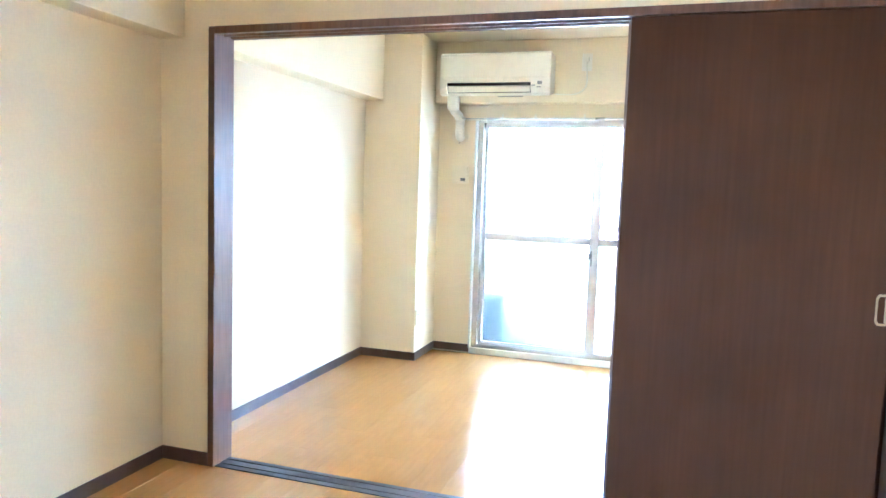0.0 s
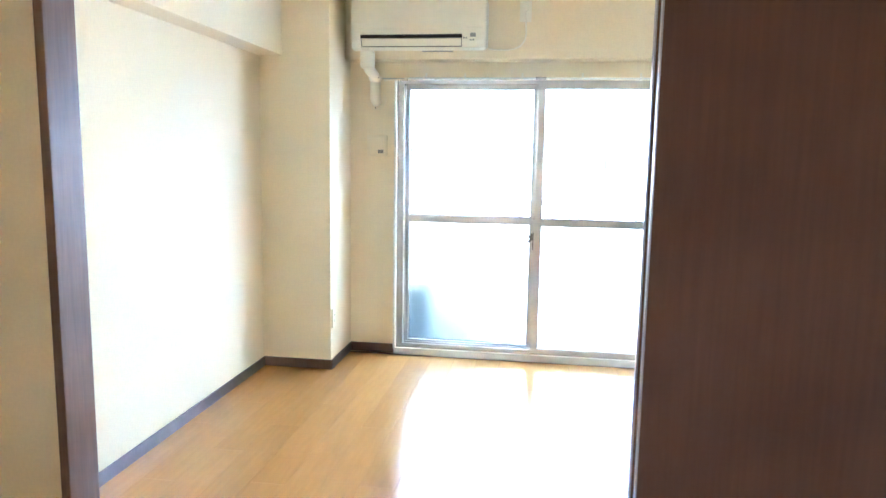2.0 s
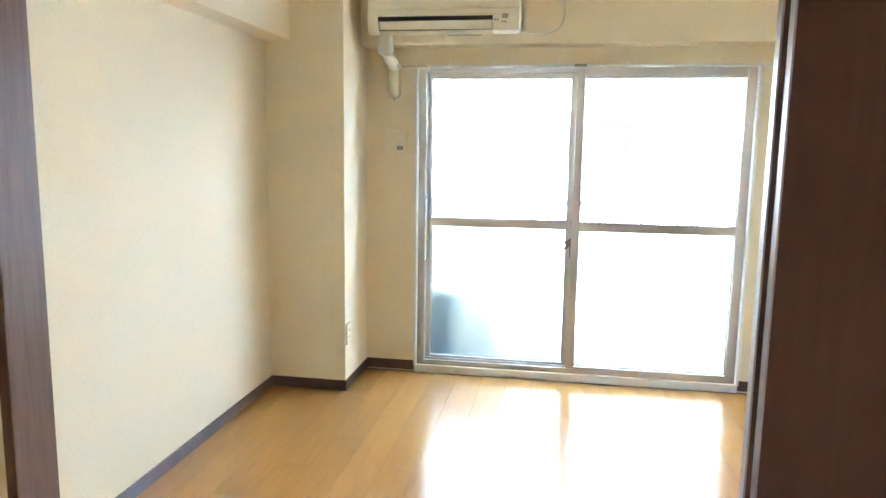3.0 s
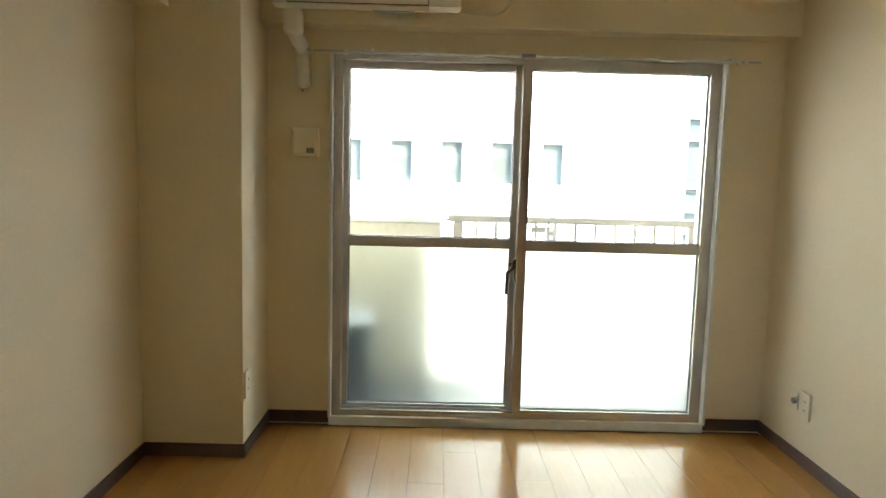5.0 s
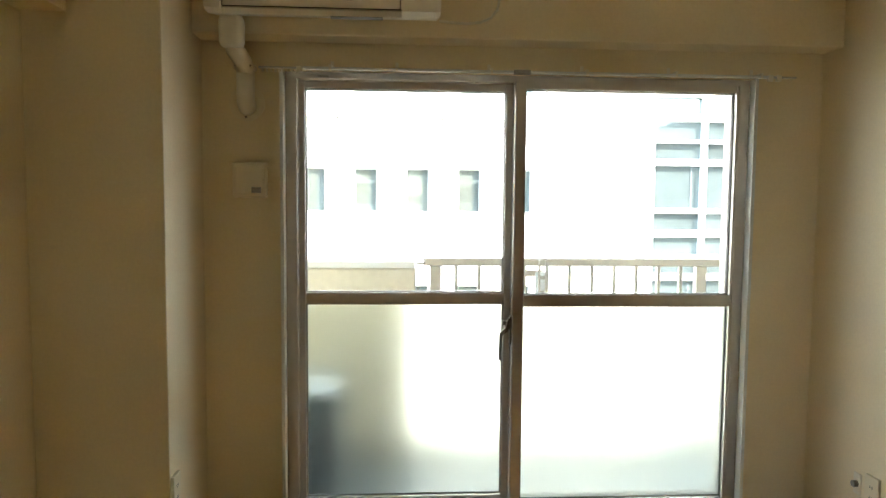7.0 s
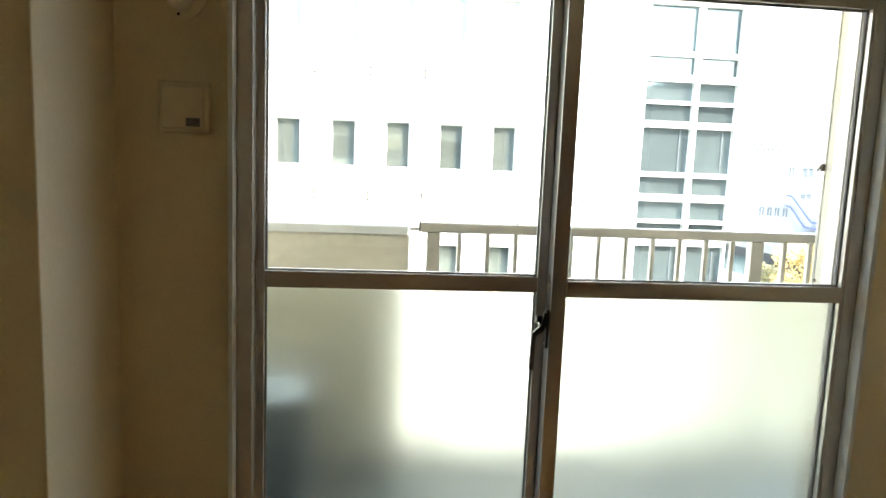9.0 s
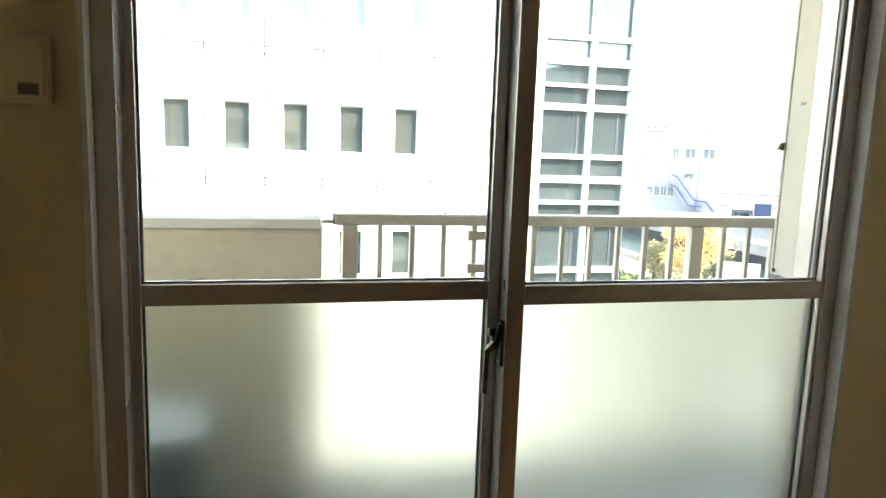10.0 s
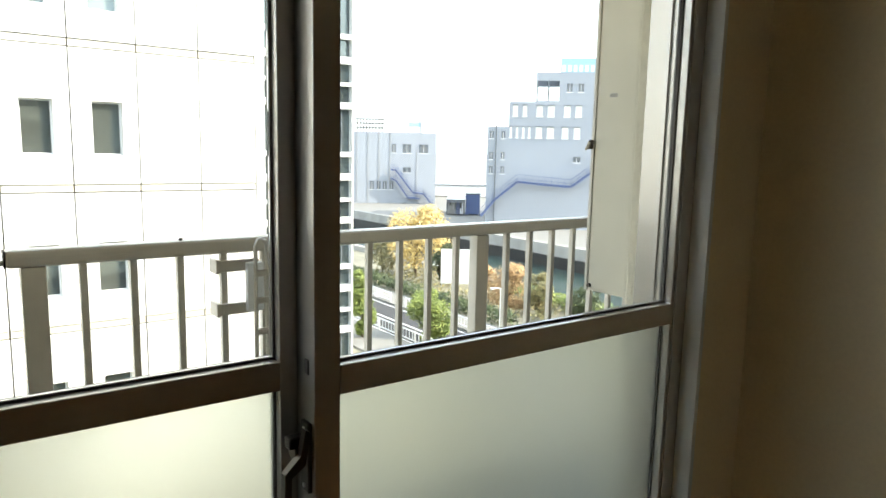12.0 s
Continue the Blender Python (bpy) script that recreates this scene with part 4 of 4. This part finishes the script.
far_windows(wa, ma, [(sa(32.8), sa(33.45))], height(-1.6, DA), height(-1.25, DA))
far_windows(wa, ma, [(sa(a), sa(a + 0.32)) for a in (30.1, 30.65, 31.15, 31.7)], height(-3.0, DA), height(-2.4, DA))
outside_stair(wa, ma, [(sa(31.8), height(-1.35, DA)), (sa(32.2), height(-1.4, DA)), (sa(33.6), height(-3.2, DA)), (sa(34.5), height(-3.3, DA)), (sa(35.3), height(-4.3, DA))])
outside_stair(wa, ma, [(sa(31.8), height(-2.1, DA)), (sa(32.2), height(-2.2, DA)), (sa(33.2), height(-3.6, DA)), (sa(34.2), height(-3.7, DA))])
part("roof_sign", placed(slab(sa(33.2), sa(34.3), 2.0, 2.4, ta, ta + 3.4), ma), FAR_WHITE, wa)
for az in (33.2, 34.25):
    part("sign_post", placed(slab(sa(az), sa(az) + 0.14, 1.8, 2.0, ta, ta + 3.6), ma), FAR_GLASS, wa)
part("roof_sign_band", placed(slab(sa(33.3), sa(34.2), 1.95, 2.0, ta + 1.3, ta + 2.1), ma), SIGN_BLUE, wa)
bm = bmesh.new()
for i in range(9):
    box(bm, sa(29.0 + 0.25 * i), sa(29.1 + 0.25 * i), 1, 1.2, ta, ta + 2.6)
for z in (0.7, 1.6, 2.5):
    box(bm, sa(28.8), sa(31.3), 1, 1.3, ta + z, ta + z + 0.3)
part("roof_rack", placed(bm, ma), FAR_GLASS, wa)

# stepped works building with a blue rooftop sign
DB = 105
mb, lb = far_frame(39.3, DB, 52.0, DB)
wb = thing("works_building", (*at(45, DB), GZ), "pale grey stepped works building with a blue rooftop sign", "building")
sbb = lambda az: lb * (az - 39.3) / 12.7
hb = lambda el: height(el, DB)
part("wall", placed(slab(sbb(39.7), sbb(41.4), 0, 18, GZ - 0.2, hb(2.3)), mb), FAR_WALL, wb)
part("wall", placed(slab(sbb(41.4), sbb(43.5), 0, 18, GZ - 0.2, hb(4.3)), mb), FAR_WALL, wb)
part("wall", placed(slab(sbb(43.5), lb, 0, 18, GZ - 0.2, hb(4.4)), mb), FAR_WALL, wb)
part("upper_storey", placed(slab(sbb(45.35), lb, 0, 18, hb(4.4), hb(6.6)), mb), FAR_WALL, wb)
bm = slab(sbb(43.5), sbb(45.35), 0, 10, hb(5.95), hb(6.6))
part("terrace_roof", placed(bm, mb), FAR_WALL, wb)
for az in (43.6, 44.5):
    part("terrace_post", placed(slab(sbb(az) - 0.12, sbb(az) + 0.12, 0.1, 0.35, hb(4.4), hb(5.95)), mb), FAR_GLASS, wb)
sg = part("roof_sign", placed(slab(sbb(45.4), sbb(49.6), 1.0, 1.4, hb(6.6), hb(7.75)), mb), SIGN_BLUE, wb, "sky-blue rooftop sign")
for i in range(9):
    a = 45.5 + 0.45 * i
    part("letter_bar", placed(slab(sbb(a), sbb(a + 0.28), 0.9, 1.0, hb(6.72), hb(7.22)), mb), FAR_WHITE, sg)
far_windows(wb, mb, [(sbb(a), sbb(a + w)) for a, w in ((45.95, 0.42), (46.85, 0.42), (48.3, 0.42), (49.4, 0.42))], hb(5.1), hb(5.65))
far_windows(wb, mb, [(sbb(a), sbb(a + w)) for a, w in ((41.7, 0.4), (42.5, 0.35), (43.6, 0.5), (44.5, 0.55), (45.8, 0.5), (46.7, 0.5), (48.2, 0.5), (49.4, 0.5))], hb(3.15), hb(4.0), OFFICE_FRAME, FAR_BLIND)
far_windows(wb, mb, [(sbb(a), sbb(a + w)) for a, w in ((41.5, 0.18), (42.0, 0.2), (42.5, 0.2), (43.0, 0.18), (43.6, 0.5), (44.5, 0.55), (45.7, 0.5), (46.65, 0.5), (48.2, 0.5), (49.4, 0.5))], hb(1.45), hb(2.3), FAR_WHITE, FAR_BLIND)
for el in (1.5, -0.2, -1.35):
    far_windows(wb, mb, [(sbb(39.9), sbb(40.2)), (sbb(40.85), sbb(41.15))], hb(el - 0.15), hb(el + 0.35))
far_windows(wb, mb, [(sbb(46.7), sbb(47.25))], hb(-0.45), hb(-0.1))
part("downpipe", placed(slab(sbb(40.38), sbb(40.46), -0.2, 0, GZ, hb(2.5)), mb), FAR_GLASS, wb)
outside_stair(wb, mb, [(sbb(39.4), hb(-5.0)), (sbb(40.4), hb(-3.7)), (sbb(42.3), hb(-2.1)), (sbb(43.5), hb(-2.2)), (sbb(46.6), hb(-2.4)), (sbb(48.4), hb(-1.0))])

# yard between them: open shed, blue shed, container, low white wall
mc, lc = far_frame(35.5, 125, 40.0, 125)
sc = lambda az: lc * (az - 35.5) / 4.5
hc = lambda el: height(el, 125)
ys = thing("open_shed", (*at(37.3, 125), GZ), "dark open-fronted yard shed with stacked goods", "shed")
part("roof", placed(slab(sc(36.5), sc(38.0), -4, 4, hc(-3.85), hc(-3.6)), mc), FAR_GLASS, ys)
part("back", placed(slab(sc(36.5), sc(38.0), 3.8, 4, GZ, hc(-3.85)), mc), BLACK, ys)
for az in (36.5, 37.2, 37.9):
    part("post", placed(slab(sc(az), sc(az) + 0.2, -4, -3.8, GZ, hc(-3.85)), mc), FAR_GLASS, ys)
rng = random.Random(5)
for i in range(10):
    s = sc(36.6) + i * 0.31
    part("crate", placed(slab(s, s + 0.27, -3.0, -2.2, GZ, GZ + rng.uniform(0.8, 2.6)), mc), rng.choice((STAIR_BLUE, FAR_WHITE, QUAY)), ys)
bs = thing("blue_shed", (*at(38.8, 125), GZ), "blue sheet-metal shed in the yard", "shed")
part("wall", placed(slab(sc(38.05), sc(39.2), -3, 3, GZ, hc(-3.2)), mc), STAIR_BLUE, bs)
part("roof", placed(slab(sc(38.0), sc(39.25), -3.2, 3.2, hc(-3.2), hc(-3.1)), mc), FAR_GLASS, bs)
md, ld = far_frame(34.6, 170, 41.0, 170)
yw = thing("far_white_house", (*at(38, 170), GZ), "white low house far beyond the yard", "building")
part("wall", placed(slab(0, ld, 0, 8, GZ, height(-2.6, 170)), md), FAR_WHITE, yw)
part("roof", placed(slab(-0.2, ld + 0.2, -0.2, 8.2, height(-2.6, 170), height(-2.5, 170)), md), FAR_GLASS, yw)

# ---- floor planks ----
PW, PL = 0.148, 0.909
X0 = -0.747 - 11 * PW
SHARED = {}


def plank_mesh(w, l):
    key = (round(w, 4), round(l, 4))
    if key not in SHARED:
        me = bpy.data.meshes.new("plank")
        g, c = 0.00045, 0.00055
        v = []
        for inset, z in ((g, -0.0092), (g, -0.0007), (c, 0.0)):
            v += [(inset, inset, z), (w - inset, inset, z), (w - inset, l - inset, z), (inset, l - inset, z)]
        f = [(8, 9, 10, 11)]
        for r in (0, 4):
            f += [(r + i, r + (i + 1) % 4, r + 4 + (i + 1) % 4, r + 4 + i) for i in range(4)]
        me.from_pydata(v, [], f)
        me.materials.append(FLOOR_WOOD)
        SHARED[key] = me
    return SHARED[key]


def lay(xa, xb, ya, yb, phase):
    k = 0
    while X0 + k * PW < xb:
        x0, x1 = max(xa, X0 + k * PW), min(xb, X0 + (k + 1) * PW)
        if x1 - x0 > 0.004:
            start = ya - PL * ((phase + 0.382 * k * 1.7) % 1.0)
            y = start
            while y < yb - 0.004:
                y0, y1 = max(y, ya), min(y + PL, yb)
                if y1 - y0 > 0.004:
                    p = new("plank", plank_mesh(x1 - x0, y1 - y0))
                    p.location = (x0, y0, 0)
                    p.parent = FLOOR
                y += PL
        k += 1


lay(XL, XR, 2.514, 4.945, 0.15)
lay(XL, XF, YB, 2.402, 0.6)
